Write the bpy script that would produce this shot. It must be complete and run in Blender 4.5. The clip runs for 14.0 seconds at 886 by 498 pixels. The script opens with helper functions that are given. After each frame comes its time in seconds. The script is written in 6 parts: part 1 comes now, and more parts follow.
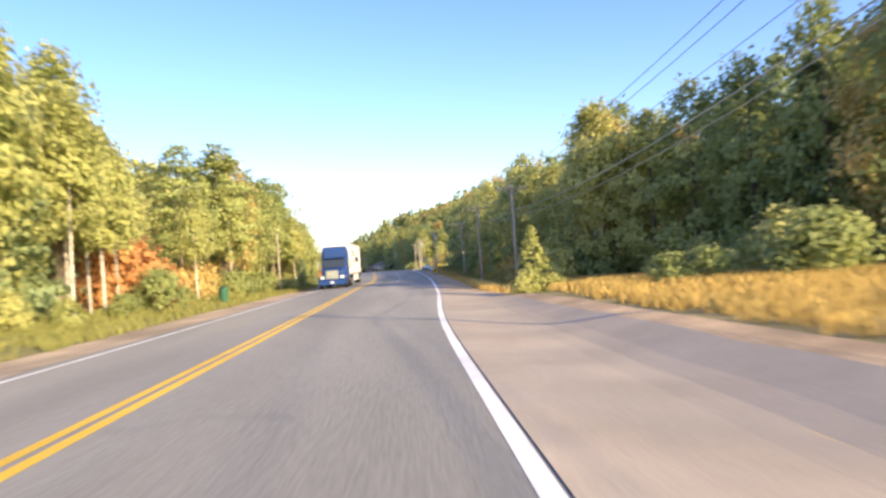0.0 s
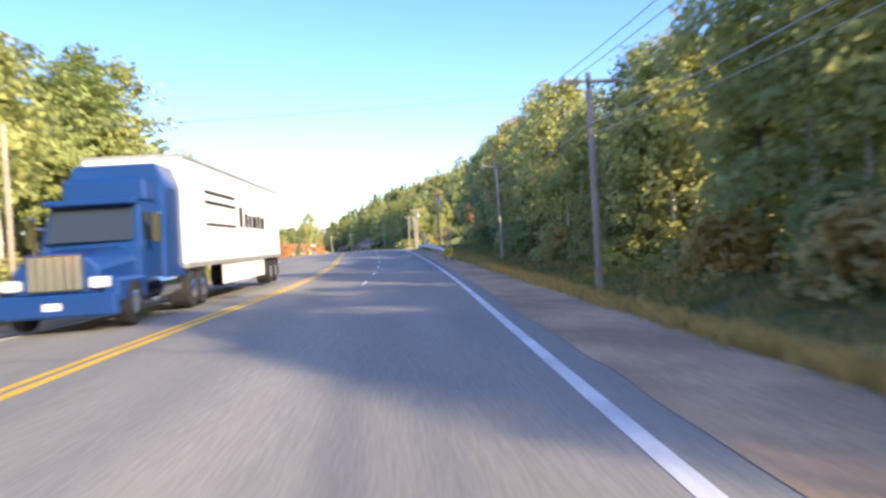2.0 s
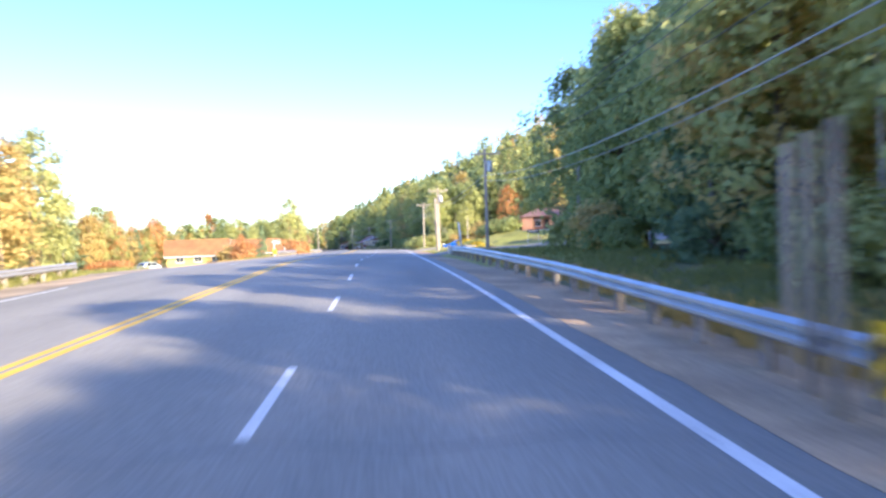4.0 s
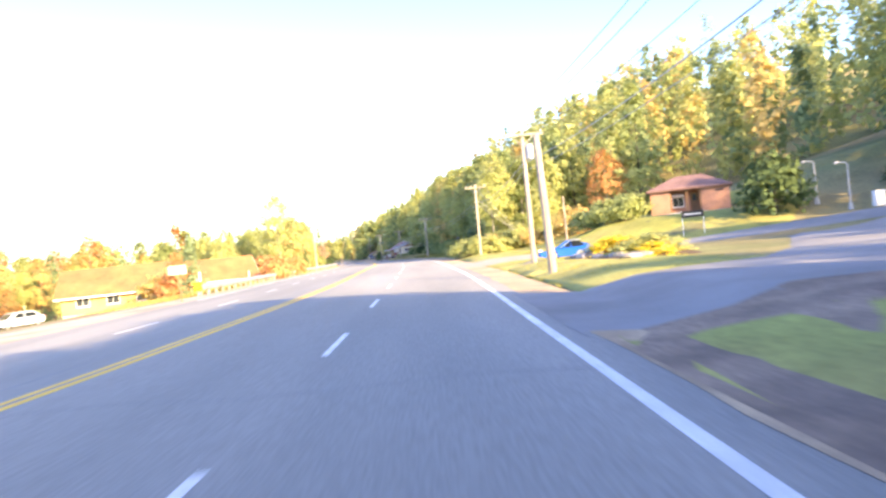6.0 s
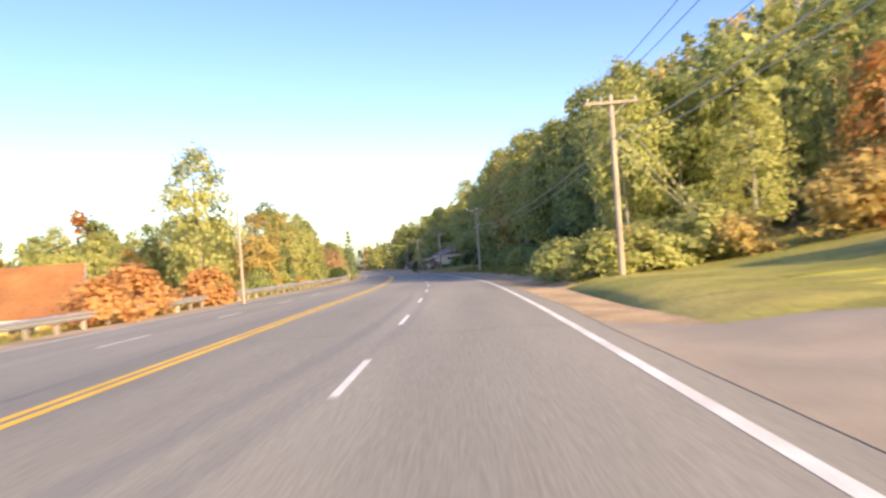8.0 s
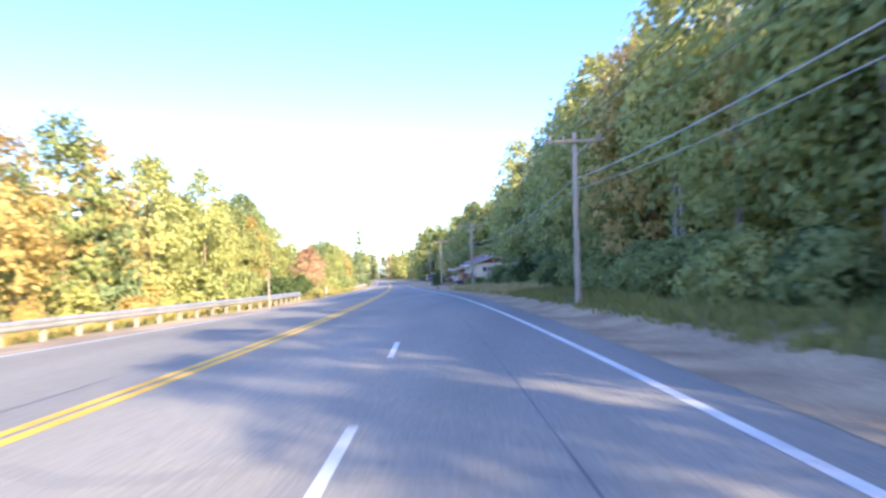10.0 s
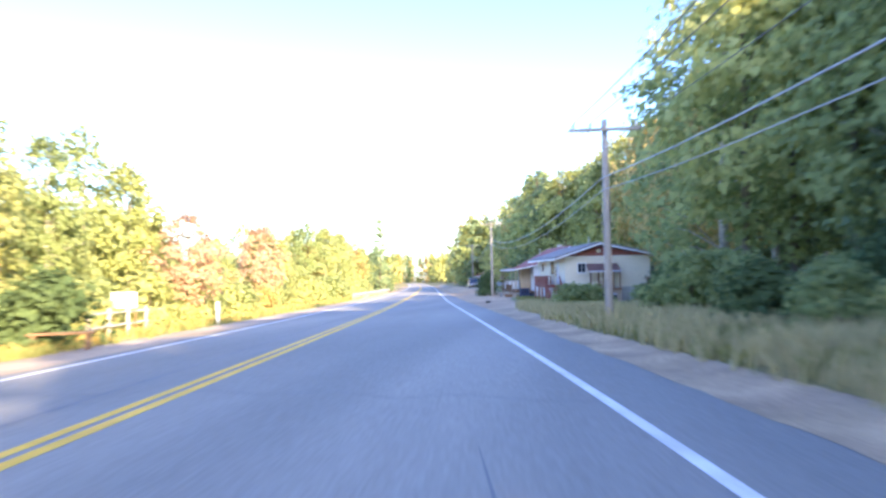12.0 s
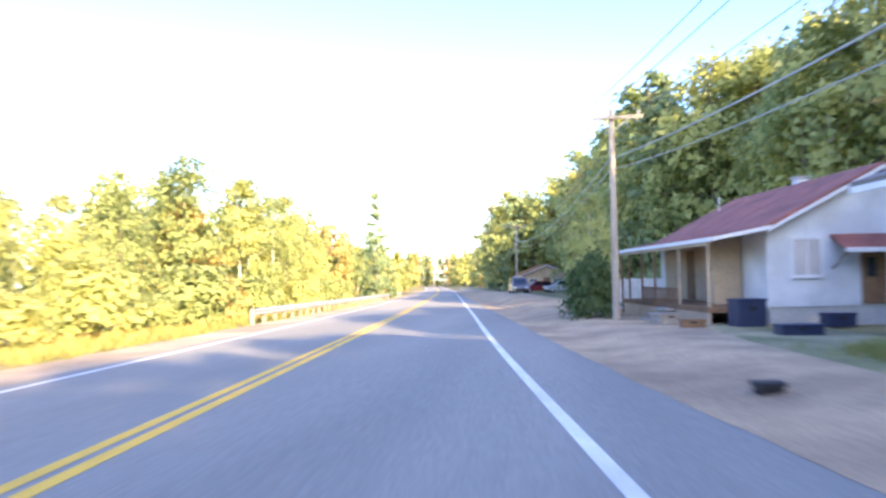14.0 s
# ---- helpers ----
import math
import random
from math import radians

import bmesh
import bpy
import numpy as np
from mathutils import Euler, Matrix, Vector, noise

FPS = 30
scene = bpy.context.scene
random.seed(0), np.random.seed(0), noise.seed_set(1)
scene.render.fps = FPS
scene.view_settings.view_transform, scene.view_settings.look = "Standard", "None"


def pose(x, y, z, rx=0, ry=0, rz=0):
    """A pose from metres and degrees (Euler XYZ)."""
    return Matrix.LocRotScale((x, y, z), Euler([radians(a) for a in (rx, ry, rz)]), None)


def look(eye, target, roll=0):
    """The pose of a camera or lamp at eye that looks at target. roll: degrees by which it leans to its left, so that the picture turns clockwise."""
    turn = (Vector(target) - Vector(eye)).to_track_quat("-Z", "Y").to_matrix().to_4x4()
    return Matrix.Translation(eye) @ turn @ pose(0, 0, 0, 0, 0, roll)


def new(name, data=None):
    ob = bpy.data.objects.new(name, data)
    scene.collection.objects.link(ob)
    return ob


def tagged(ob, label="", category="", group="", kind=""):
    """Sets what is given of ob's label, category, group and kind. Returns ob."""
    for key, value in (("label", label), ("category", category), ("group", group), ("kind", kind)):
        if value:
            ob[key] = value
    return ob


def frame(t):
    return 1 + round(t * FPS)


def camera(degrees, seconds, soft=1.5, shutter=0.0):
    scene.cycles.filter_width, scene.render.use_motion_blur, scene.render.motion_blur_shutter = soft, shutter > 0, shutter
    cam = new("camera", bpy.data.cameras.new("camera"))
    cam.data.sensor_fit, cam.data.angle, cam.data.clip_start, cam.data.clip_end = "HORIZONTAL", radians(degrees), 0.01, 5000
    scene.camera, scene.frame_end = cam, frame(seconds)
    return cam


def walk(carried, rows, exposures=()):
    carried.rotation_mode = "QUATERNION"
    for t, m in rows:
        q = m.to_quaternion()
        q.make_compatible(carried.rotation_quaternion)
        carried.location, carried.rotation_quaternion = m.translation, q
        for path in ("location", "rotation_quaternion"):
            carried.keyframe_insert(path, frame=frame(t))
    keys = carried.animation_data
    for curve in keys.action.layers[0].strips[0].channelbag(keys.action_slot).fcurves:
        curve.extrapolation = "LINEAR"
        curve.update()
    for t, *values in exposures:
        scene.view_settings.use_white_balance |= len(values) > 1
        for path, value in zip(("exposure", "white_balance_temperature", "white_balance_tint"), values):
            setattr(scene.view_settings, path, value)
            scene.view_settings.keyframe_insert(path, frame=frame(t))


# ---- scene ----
cam = camera(62.22, 14.0, soft=2.6, shutter=0.4)
PATH = [
    (0, (-2.684, 0.037, 3.034), (-1.831, 9.999, 3.192), -4.07),
    (0.5, (-2.235, 12.323, 2.936), (-1.346, 22.283, 3.051), -3.66),
    (1, (-1.836, 24.611, 2.801), (-0.939, 34.571, 2.861), -4.11),
    (1.5, (-1.247, 36.921, 2.758), (-0.309, 46.877, 2.793), -3.89),
    (2, (-0.622, 49.225, 2.719), (0.313, 59.180, 2.586), -3.37),
    (2.5, (-0.109, 61.515, 2.670), (0.853, 71.467, 2.489), -1.74),
    (3, (0.375, 73.794, 2.590), (1.403, 83.740, 2.431), -0.73),
    (5.5, (1.249, 134.853, 3.115), (1.568, 144.847, 2.975), -5.33),
    (6, (1.519, 146.827, 3.065), (1.825, 156.822, 2.965), -5.76),
    (6.5, (1.713, 158.778, 2.890), (1.992, 168.774, 2.830), -5.67),
    (7, (1.789, 170.814, 2.859), (1.873, 180.814, 2.859), -5.36),
    (7.5, (1.698, 182.967, 2.747), (1.502, 192.965, 2.811), -5.15),
    (8, (1.540, 195.196, 2.669), (1.206, 205.190, 2.755), -4.53),
    (10.5, (-1.364, 256.569, 2.108), (-2.226, 266.528, 2.398), -1.50),
    (11, (-2.529, 268.884, 1.966), (-3.556, 278.827, 2.266), -1.33),
    (11.5, (-3.802, 281.195, 1.868), (-4.980, 291.121, 2.176), -1.29),
    (12, (-5.250, 293.503, 1.743), (-6.574, 303.409, 2.079), -1.17),
    (12.5, (-6.880, 305.781, 1.543), (-8.303, 315.672, 1.911), -1.68),
    (13, (-8.669, 318.023, 1.327), (-10.164, 327.903, 1.719), -1.78),
    (13.5, (-10.499, 330.246, 1.131), (-12.073, 340.114, 1.521), -1.35),
    (14, (-12.281, 342.458, 0.945), (-13.902, 352.317, 1.340), -1.05),
]
EXPOSURES = [
    (0.0, 1.2, 7200, 10), (1.0, 1.0, 7000, 9), (1.6, 1.12, 7000, 10), (2.2, 1.4, 5950, 9), (3.0, 1.55, 5500, 10), (4.5, 1.95, 6400, 10), (5.5, 2.35, 7500, 11), (6.0, 2.3, 7700, 11),
    (6.5, 2.05, 7800, 11), (7.0, 1.5, 9800, 12), (8.0, 1.15, 8000, 11), (9.5, 1.65, 6600, 10), (10.5, 2.1, 5850, 10), (11.0, 2.22, 5800, 8), (12.0, 2.5, 6500, 9), (13.0, 2.6, 7300, 10), (14.0, 2.42, 7200, 10),
]
walk(cam, [(t, look(eye, target, roll)) for t, eye, target, roll in PATH], EXPOSURES)

# ---- light ----
SUN_EL, SUN_AZ = 21.5, 140.0  # degrees above the horizon; clockwise from +y
world = bpy.data.worlds.new("world")
scene.world = world
world.use_nodes = True
sky = world.node_tree.nodes.new("ShaderNodeTexSky")
sky.sky_type, sky.sun_disc = "NISHITA", False
sky.altitude = 400.0
sky.sun_elevation, sky.sun_rotation = radians(SUN_EL), radians(SUN_AZ)
sky.air_density, sky.dust_density, sky.ozone_density = 1.0, 2.0, 3.0
background = world.node_tree.nodes["Background"]
background.inputs["Strength"].default_value = 0.185
rich = world.node_tree.nodes.new("ShaderNodeHueSaturation")
rich.inputs["Saturation"].default_value, rich.inputs["Value"].default_value = 1.22, 1.0
rich.inputs["Hue"].default_value = 0.521
world.node_tree.links.new(sky.outputs[0], rich.inputs["Color"])
world.node_tree.links.new(rich.outputs[0], background.inputs["Color"])
sun_data = bpy.data.lights.new("sun", "SUN")
sun_data.energy, sun_data.angle, sun_data.color = 3.9, radians(0.9), (1.0, 0.79, 0.52)
sun = new("sun", sun_data)
sun_dir = Vector((math.sin(radians(SUN_AZ)), math.cos(radians(SUN_AZ)), math.tan(radians(SUN_EL))))
sun.matrix_world = look((0, 0, 60), Vector((0, 0, 60)) - sun_dir)


# ---- materials ----
def material(name, colour, rough=0.8, metal=0.0, vary=0.15, scale=3.0, fine=40.0, bump=0.2, spec=0.3, second=None, mix_scale=0.5,
             per_object=0.0, per_island=0.0, stretch=(1, 1, 1)):
    """A surface with variation at two scales; second is a colour that comes in patches."""
    m = bpy.data.materials.new(name)
    m.use_nodes = True
    nt = m.node_tree
    bsdf = nt.nodes["Principled BSDF"]
    bsdf.inputs["Roughness"].default_value = rough
    bsdf.inputs["Metallic"].default_value = metal
    bsdf.inputs["Specular IOR Level"].default_value = spec
    geo = nt.nodes.new("ShaderNodeNewGeometry")
    mapping = nt.nodes.new("ShaderNodeMapping")
    mapping.inputs["Scale"].default_value = stretch
    nt.links.new(geo.outputs["Position"], mapping.inputs["Vector"])

    def noise_node(s, detail=4.0):
        n = nt.nodes.new("ShaderNodeTexNoise")
        n.inputs["Scale"].default_value, n.inputs["Detail"].default_value = s, detail
        nt.links.new(mapping.outputs[0], n.inputs["Vector"])
        return n.outputs["Fac"]

    def mixed(a, b, fac, mode="MIX"):
        n = nt.nodes.new("ShaderNodeMix")
        n.data_type, n.blend_type = "RGBA", mode
        for socket, value in ((n.inputs[6], a), (n.inputs[7], b), (n.inputs[0], fac)):
            if hasattr(value, "links"):
                nt.links.new(value, socket)
            else:
                socket.default_value = value
        return n.outputs[2]

    def ramp(src, lo, hi):
        n = nt.nodes.new("ShaderNodeMapRange")
        n.inputs[1].default_value, n.inputs[2].default_value = lo, hi
        nt.links.new(src, n.inputs[0])
        return n.outputs[0]

    base = (*colour, 1)
    if second:
        base = mixed(base, (*second, 1), ramp(noise_node(mix_scale, 6.0), 0.42, 0.62))
    dark = tuple(c * (1 - vary) for c in (1, 1, 1))
    light = tuple(1 + vary * 0.7 for c in (1, 1, 1))
    shade = mixed((*dark, 1), (*light, 1), ramp(noise_node(scale), 0.3, 0.7))
    col = mixed(base, shade, 1.0, "MULTIPLY")
    grain = mixed((1 - vary, 1 - vary, 1 - vary, 1), (1 + vary * 0.6,) * 3 + (1,), ramp(noise_node(fine, 2.0), 0.3, 0.7))
    col = mixed(col, grain, 1.0, "MULTIPLY")
    if per_object:
        info = nt.nodes.new("ShaderNodeObjectInfo")
        v = mixed((1 - per_object,) * 3 + (1,), (1 + per_object,) * 3 + (1,), info.outputs["Random"])
        col = mixed(col, v, 1.0, "MULTIPLY")
    if per_island:
        v = mixed((1 - per_island,) * 3 + (1,), (1 + per_island,) * 3 + (1,), geo.outputs["Random Per Island"])
        col = mixed(col, v, 1.0, "MULTIPLY")
    nt.links.new(col, bsdf.inputs["Base Color"])
    if bump:
        b = nt.nodes.new("ShaderNodeBump")
        b.inputs["Strength"].default_value, b.inputs["Distance"].default_value = bump, 0.02
        nt.links.new(noise_node(fine, 3.0), b.inputs["Height"])
        nt.links.new(b.outputs[0], bsdf.inputs["Normal"])
    return m


def leaf_material(name, a, b, glow=0.45):
    """Foliage: two colours mixed leaf by leaf and tree by tree, with light coming through."""
    m = bpy.data.materials.new(name)
    m.use_nodes = True
    nt = m.node_tree
    nt.nodes.remove(nt.nodes["Principled BSDF"])
    geo, info = nt.nodes.new("ShaderNodeNewGeometry"), nt.nodes.new("ShaderNodeObjectInfo")
    mix = nt.nodes.new("ShaderNodeMix")
    mix.data_type = "RGBA"
    mix.inputs[6].default_value, mix.inputs[7].default_value = (*a, 1), (*b, 1)
    add = nt.nodes.new("ShaderNodeMath")
    add.operation = "MULTIPLY_ADD"
    add.inputs[1].default_value = 0.55
    half = nt.nodes.new("ShaderNodeMath")
    half.operation = "MULTIPLY"
    half.inputs[1].default_value = 0.45
    nt.links.new(info.outputs["Random"], half.inputs[0])
    nt.links.new(geo.outputs["Random Per Island"], add.inputs[0])
    nt.links.new(half.outputs[0], add.inputs[2])
    nt.links.new(add.outputs[0], mix.inputs[0])
    dif, tra = nt.nodes.new("ShaderNodeBsdfDiffuse"), nt.nodes.new("ShaderNodeBsdfTranslucent")
    both = nt.nodes.new("ShaderNodeMixShader")
    both.inputs[0].default_value = glow
    for n in (dif, tra):
        nt.links.new(mix.outputs[2], n.inputs["Color"])
    nt.links.new(dif.outputs[0], both.inputs[1])
    nt.links.new(tra.outputs[0], both.inputs[2])
    nt.links.new(both.outputs[0], nt.nodes["Material Output"].inputs["Surface"])
    return m


ASPHALT = material("asphalt", (0.255, 0.246, 0.212), 0.85, vary=0.14, scale=0.45, fine=30, bump=0.25, second=(0.305, 0.288, 0.242), mix_scale=0.22,
                   stretch=(1.0, 0.12, 1.0))
LOT = material("lot_asphalt", (0.26, 0.253, 0.235), 0.9, vary=0.14, scale=0.5, fine=25, second=(0.22, 0.21, 0.19), mix_scale=0.2)
GRAVEL = material("gravel", (0.52, 0.375, 0.22), 0.95, vary=0.26, scale=0.6, fine=14, bump=0.5, second=(0.40, 0.285, 0.175), mix_scale=0.4)
PULL_OFF = material("dusty_asphalt", (0.34, 0.295, 0.235), 0.9, vary=0.13, scale=0.5, fine=22, bump=0.3, second=(0.40, 0.335, 0.255), mix_scale=0.35)
SAND = material("sand", (0.52, 0.40, 0.27), 0.95, vary=0.2, scale=0.4, fine=16, bump=0.4, second=(0.33, 0.26, 0.18), mix_scale=0.25)
WHITE_LINE = material("white_line", (0.75, 0.74, 0.70), 0.7, vary=0.18, scale=1.2, fine=18, bump=0.1)
YELLOW_LINE = material("yellow_line", (0.80, 0.49, 0.05), 0.7, vary=0.15, scale=1.0, fine=18, bump=0.1)
DIRT = material("dirt", (0.21, 0.15, 0.105), 0.95, vary=0.3, scale=0.8, fine=10, bump=0.7, second=(0.33, 0.23, 0.15), mix_scale=0.5)
TURF = material("turf", (0.25, 0.235, 0.10), 0.95, vary=0.3, scale=0.5, fine=8, bump=0.7, second=(0.40, 0.325, 0.17), mix_scale=0.35)
GROUND = material("ground", (0.20, 0.20, 0.075), 0.95, vary=0.3, scale=0.25, fine=6, bump=0.6, second=(0.32, 0.25, 0.11), mix_scale=0.06)
LAWN = material("lawn", (0.30, 0.30, 0.07), 0.95, vary=0.25, scale=0.5, fine=8, bump=0.7, second=(0.44, 0.37, 0.11), mix_scale=0.12)
POLE_WOOD = material("pole_wood", (0.40, 0.34, 0.27), 0.85, vary=0.2, scale=1.5, fine=12, per_object=0.15, stretch=(6, 6, 0.6))
STEEL = material("galvanised", (0.55, 0.55, 0.54), 0.45, 0.6, vary=0.12, scale=1.0, fine=9, bump=0.05)
WIRE = material("wire", (0.12, 0.12, 0.12), 0.6, vary=0.05, bump=0)
CABLE = material("grey_cable", (0.42, 0.42, 0.40), 0.55, vary=0.08, bump=0)
BARK = material("bark", (0.20, 0.16, 0.12), 0.95, vary=0.3, scale=2, fine=14, bump=0.6, per_object=0.3, stretch=(1, 1, 0.3))
BIRCH = material("birch_bark", (0.55, 0.50, 0.43), 0.85, vary=0.3, scale=2.5, fine=10, bump=0.3, per_object=0.2)
LEAF = {
    "green": leaf_material("leaf_green", (0.26, 0.32, 0.13), (0.46, 0.49, 0.20), 0.5),
    "lime": leaf_material("leaf_lime", (0.37, 0.41, 0.15), (0.63, 0.61, 0.25), 0.5),
    "gold": leaf_material("leaf_gold", (0.54, 0.42, 0.16), (0.74, 0.58, 0.25), 0.5),
    "orange": leaf_material("leaf_orange", (0.58, 0.31, 0.13), (0.76, 0.45, 0.20), 0.5),
    "spruce": leaf_material("leaf_spruce", (0.18, 0.25, 0.14), (0.34, 0.41, 0.20), 0.4),
    "dark": leaf_material("leaf_dark", (0.075, 0.115, 0.05), (0.15, 0.20, 0.08), 0.3),
    "flower": leaf_material("petal_yellow", (0.66, 0.50, 0.05), (0.80, 0.66, 0.10), 0.4),
    "pine": leaf_material("leaf_pine", (0.28, 0.34, 0.13), (0.50, 0.53, 0.20), 0.45),
    "russet": leaf_material("leaf_russet", (0.48, 0.30, 0.19), (0.66, 0.45, 0.28), 0.35),
}
GRASS_DRY = leaf_material("grass_dry", (0.44, 0.31, 0.10), (0.68, 0.50, 0.19), 0.35)
GRASS_GREEN = leaf_material("grass_green", (0.17, 0.20, 0.06), (0.36, 0.34, 0.12), 0.35)
WEED = leaf_material("pale_weed", (0.42, 0.37, 0.18), (0.70, 0.58, 0.31), 0.4)
GRASS_LAWN = leaf_material("grass_lawn", (0.28, 0.29, 0.07), (0.50, 0.43, 0.13), 0.35)
TAR = material("tar", (0.15, 0.15, 0.15), 0.6, vary=0.2, scale=2.0, fine=20, bump=0.1)

# ---- the road's line and the lie of the land ----
STEP_Y, FIRST_Y = 20.0, -20.0
EDGE_X = [-2.79, -1.92, -1.11, 0.31, 1.48, 2.62, 3.28, 3.36, 3.18, 3.53, 3.70, 3.60, 3.31, 2.58, 0.96, -1.32, -4.08, -7.24, -10.55, -13.87, -16.94, -20.02, -23.10, -26.18, -29.26, -32.33]
HALF_W = [3.37, 3.94, 4.47, 5.32, 6.02, 6.46, 6.90, 7.24, 7.38, 7.20, 6.66, 6.96, 7.18, 6.97, 6.64, 6.16, 5.63, 5.10, 4.49, 4.06, 3.81, 3.72, 3.71, 3.72, 3.74, 3.76]
ROAD_Z = [1.83, 1.69, 1.50, 1.44, 1.35, 1.21, 1.27, 1.56, 1.75, 1.55, 1.48, 1.31, 1.15, 0.96, 0.74, 0.54, 0.30, -0.04, -0.36, -0.65, -0.89, -1.14, -1.38, -1.62, -1.86, -2.09]


def knot(values, y):
    q = min(max((y - FIRST_Y) / STEP_Y, 1.0), len(values) - 2.001)
    i = int(q)
    u = q - i
    a, b, c, d = values[i - 1], values[i], values[i + 1], values[min(i + 2, len(values) - 1)]
    return b + 0.5 * u * (c - a + u * (2 * a - 5 * b + 4 * c - d + u * (3 * (b - c) + d - a)))


def table(rows, y):
    """Straight lines between rows of (y, value)."""
    return float(np.interp(y, [r[0] for r in rows], [r[1] for r in rows]))


def x_right(y):
    """The white line at the right-hand edge."""
    if y > 455:
        return knot(EDGE_X, 455) - 0.154 * (y - 455) - 0.00012 * (y - 455) ** 2
    if y < 0:
        return knot(EDGE_X, 0) + 0.042 * y
    return knot(EDGE_X, y)


def x_mid(y):
    return x_right(y) - knot(HALF_W, y)


def x_left(y):
    return x_mid(y) - table([(85, 3.7), (140, 7.3), (245, 7.3), (290, 3.8)], y)


def z_mid(y):
    if y > 455:
        return knot(ROAD_Z, 455) - 0.010 * (y - 455) + 0.00002 * (y - 455) ** 2
    return knot(ROAD_Z, y)


def smooth(a, b, v):
    u = min(max((v - a) / (b - a), 0.0), 1.0)
    return u * u * (3 - 2 * u)


HILL_FOOT = [(-60, 16), (40, 13), (60, 9), (130, 10), (150, 26), (185, 16), (197, 12), (207, 7), (235, 6), (330, 7), (345, 19), (420, 20), (470, 12), (900, 20)]
HILL_RISE = [(-60, 0.08), (40, 0.10), (100, 0.16), (150, 0.13), (186, 0.10), (200, 0.10), (207, 0.18), (212, 0.24), (228, 0.24), (240, 0.19), (250, 0.23), (265, 0.29), (300, 0.42), (330, 0.50), (350, 0.52), (430, 0.52), (600, 0.55), (1500, 0.4)]
BANK = [(0, 0.4), (30, 0.3), (45, 0.0), (100, 0.0), (116, 0.3), (150, 0.45), (184, 0.45), (187.5, 0.22), (192, 0.2), (200, 0.15), (212, 0.4), (240, 0.45), (265, 0.8), (322, 0.7), (332, 0.3), (345, 0.25), (375, 0.3), (420, 0.8), (600, 0.6)]
LEFT_FALL = [(-60, 0.0), (60, 0.02), (120, 0.05), (170, 0.07), (240, 0.09), (300, 0.05), (400, 0.04), (900, 0.02)]


def land(x, y):
    """The height of the ground."""
    zm = z_mid(y)
    if x >= x_mid(y):
        z = zm - 0.02 * min(x - x_mid(y), x_right(y) - x_mid(y) + 1.0)
        lat = x - x_right(y)
        if lat > 0:
            z -= 0.05 * min(lat, 3.0)
            ditch = table([(30, 0), (46, 0.5), (70, 0.6), (110, 0.35), (140, 0.2), (160, 0.0), (240, 0.0), (265, 0.3), (325, 0.3), (340, 0.0)], y)
            z -= ditch * smooth(2.5, 4.5, lat) * (1 - smooth(5.0, 8.0, lat))
            z += table(BANK, y) * smooth(2.0, 4.5, lat)
            foot = table(HILL_FOOT, y)
            over = max(0.0, lat - foot)
            rise = table(HILL_RISE, y)
            z += rise * (over - 6 * (1 - math.exp(-over / 6))) if over < 80 else rise * 74 + 0.03 * (over - 80)
            z += 0.25 * noise.noise((x * 0.09, y * 0.09, 0)) * smooth(5, 15, lat)
            if 195 < y < 235 and x > 10:  # the level ground of the brick bungalow
                z += (3.4 - z) * (1 - smooth(5.0, 11.0, math.hypot(x - 25.8, y - 214.2)))
    else:
        z = zm - 0.02 * min(x_mid(y) - x, x_mid(y) - x_left(y) + 1.0)
        lat = x_left(y) - x
        if lat > 0:
            z -= 0.05 * min(lat, 2.0)
            z -= table(LEFT_FALL, y) * max(0.0, min(lat, 60) - 3.0)
            z += 0.3 * noise.noise((x * 0.08, y * 0.08, 3)) * smooth(4, 14, lat) + 0.4 * smooth(3, 8, lat) * (1 - smooth(80, 130, y))
    return z


# ---- mesh helpers ----
def mesh_object(name, verts, faces, mat, parent=None, label="", smooth_shade=False):
    me = bpy.data.meshes.new(name)
    me.from_pydata([tuple(v) for v in verts], [], faces)
    me.materials.append(mat)
    if smooth_shade:
        me.polygons.foreach_set("use_smooth", [True] * len(me.polygons))
    me.update()
    ob = new(name, me)
    ob.parent = parent
    if label:
        ob["label"] = label
    return ob


def part(name, bm, mat, parent=None, label="", bevel=0.0, smooth_shade=False):
    """Links a bmesh as one mesh object under a thing or a part."""
    if bevel:
        bmesh.ops.bevel(bm, geom=bm.edges[:], offset=bevel, segments=1, affect="EDGES", clamp_overlap=True)
    bmesh.ops.recalc_face_normals(bm, faces=bm.faces[:])
    me = bpy.data.meshes.new(name)
    bm.to_mesh(me)
    bm.free()
    me.materials.append(mat)
    if smooth_shade:
        me.polygons.foreach_set("use_smooth", [True] * len(me.polygons))
    ob = new(name, me)
    ob.parent = parent
    if label:
        ob["label"] = label
    return ob


def thing(name, label, category, m=None, group="", kind=""):
    ob = new(name)
    ob.matrix_world = m if m is not None else Matrix()
    return tagged(ob, label, category, group, kind)


def box(x0, x1, y0, y1, z0, z1, bm=None):
    bm = bm or bmesh.new()
    v = [bm.verts.new((x, y, z)) for z in (z0, z1) for x, y in ((x0, y0), (x1, y0), (x1, y1), (x0, y1))]
    for f in ((3, 2, 1, 0), (4, 5, 6, 7), (0, 1, 5, 4), (1, 2, 6, 5), (2, 3, 7, 6), (3, 0, 4, 7)):
        bm.faces.new([v[i] for i in f])
    return bm


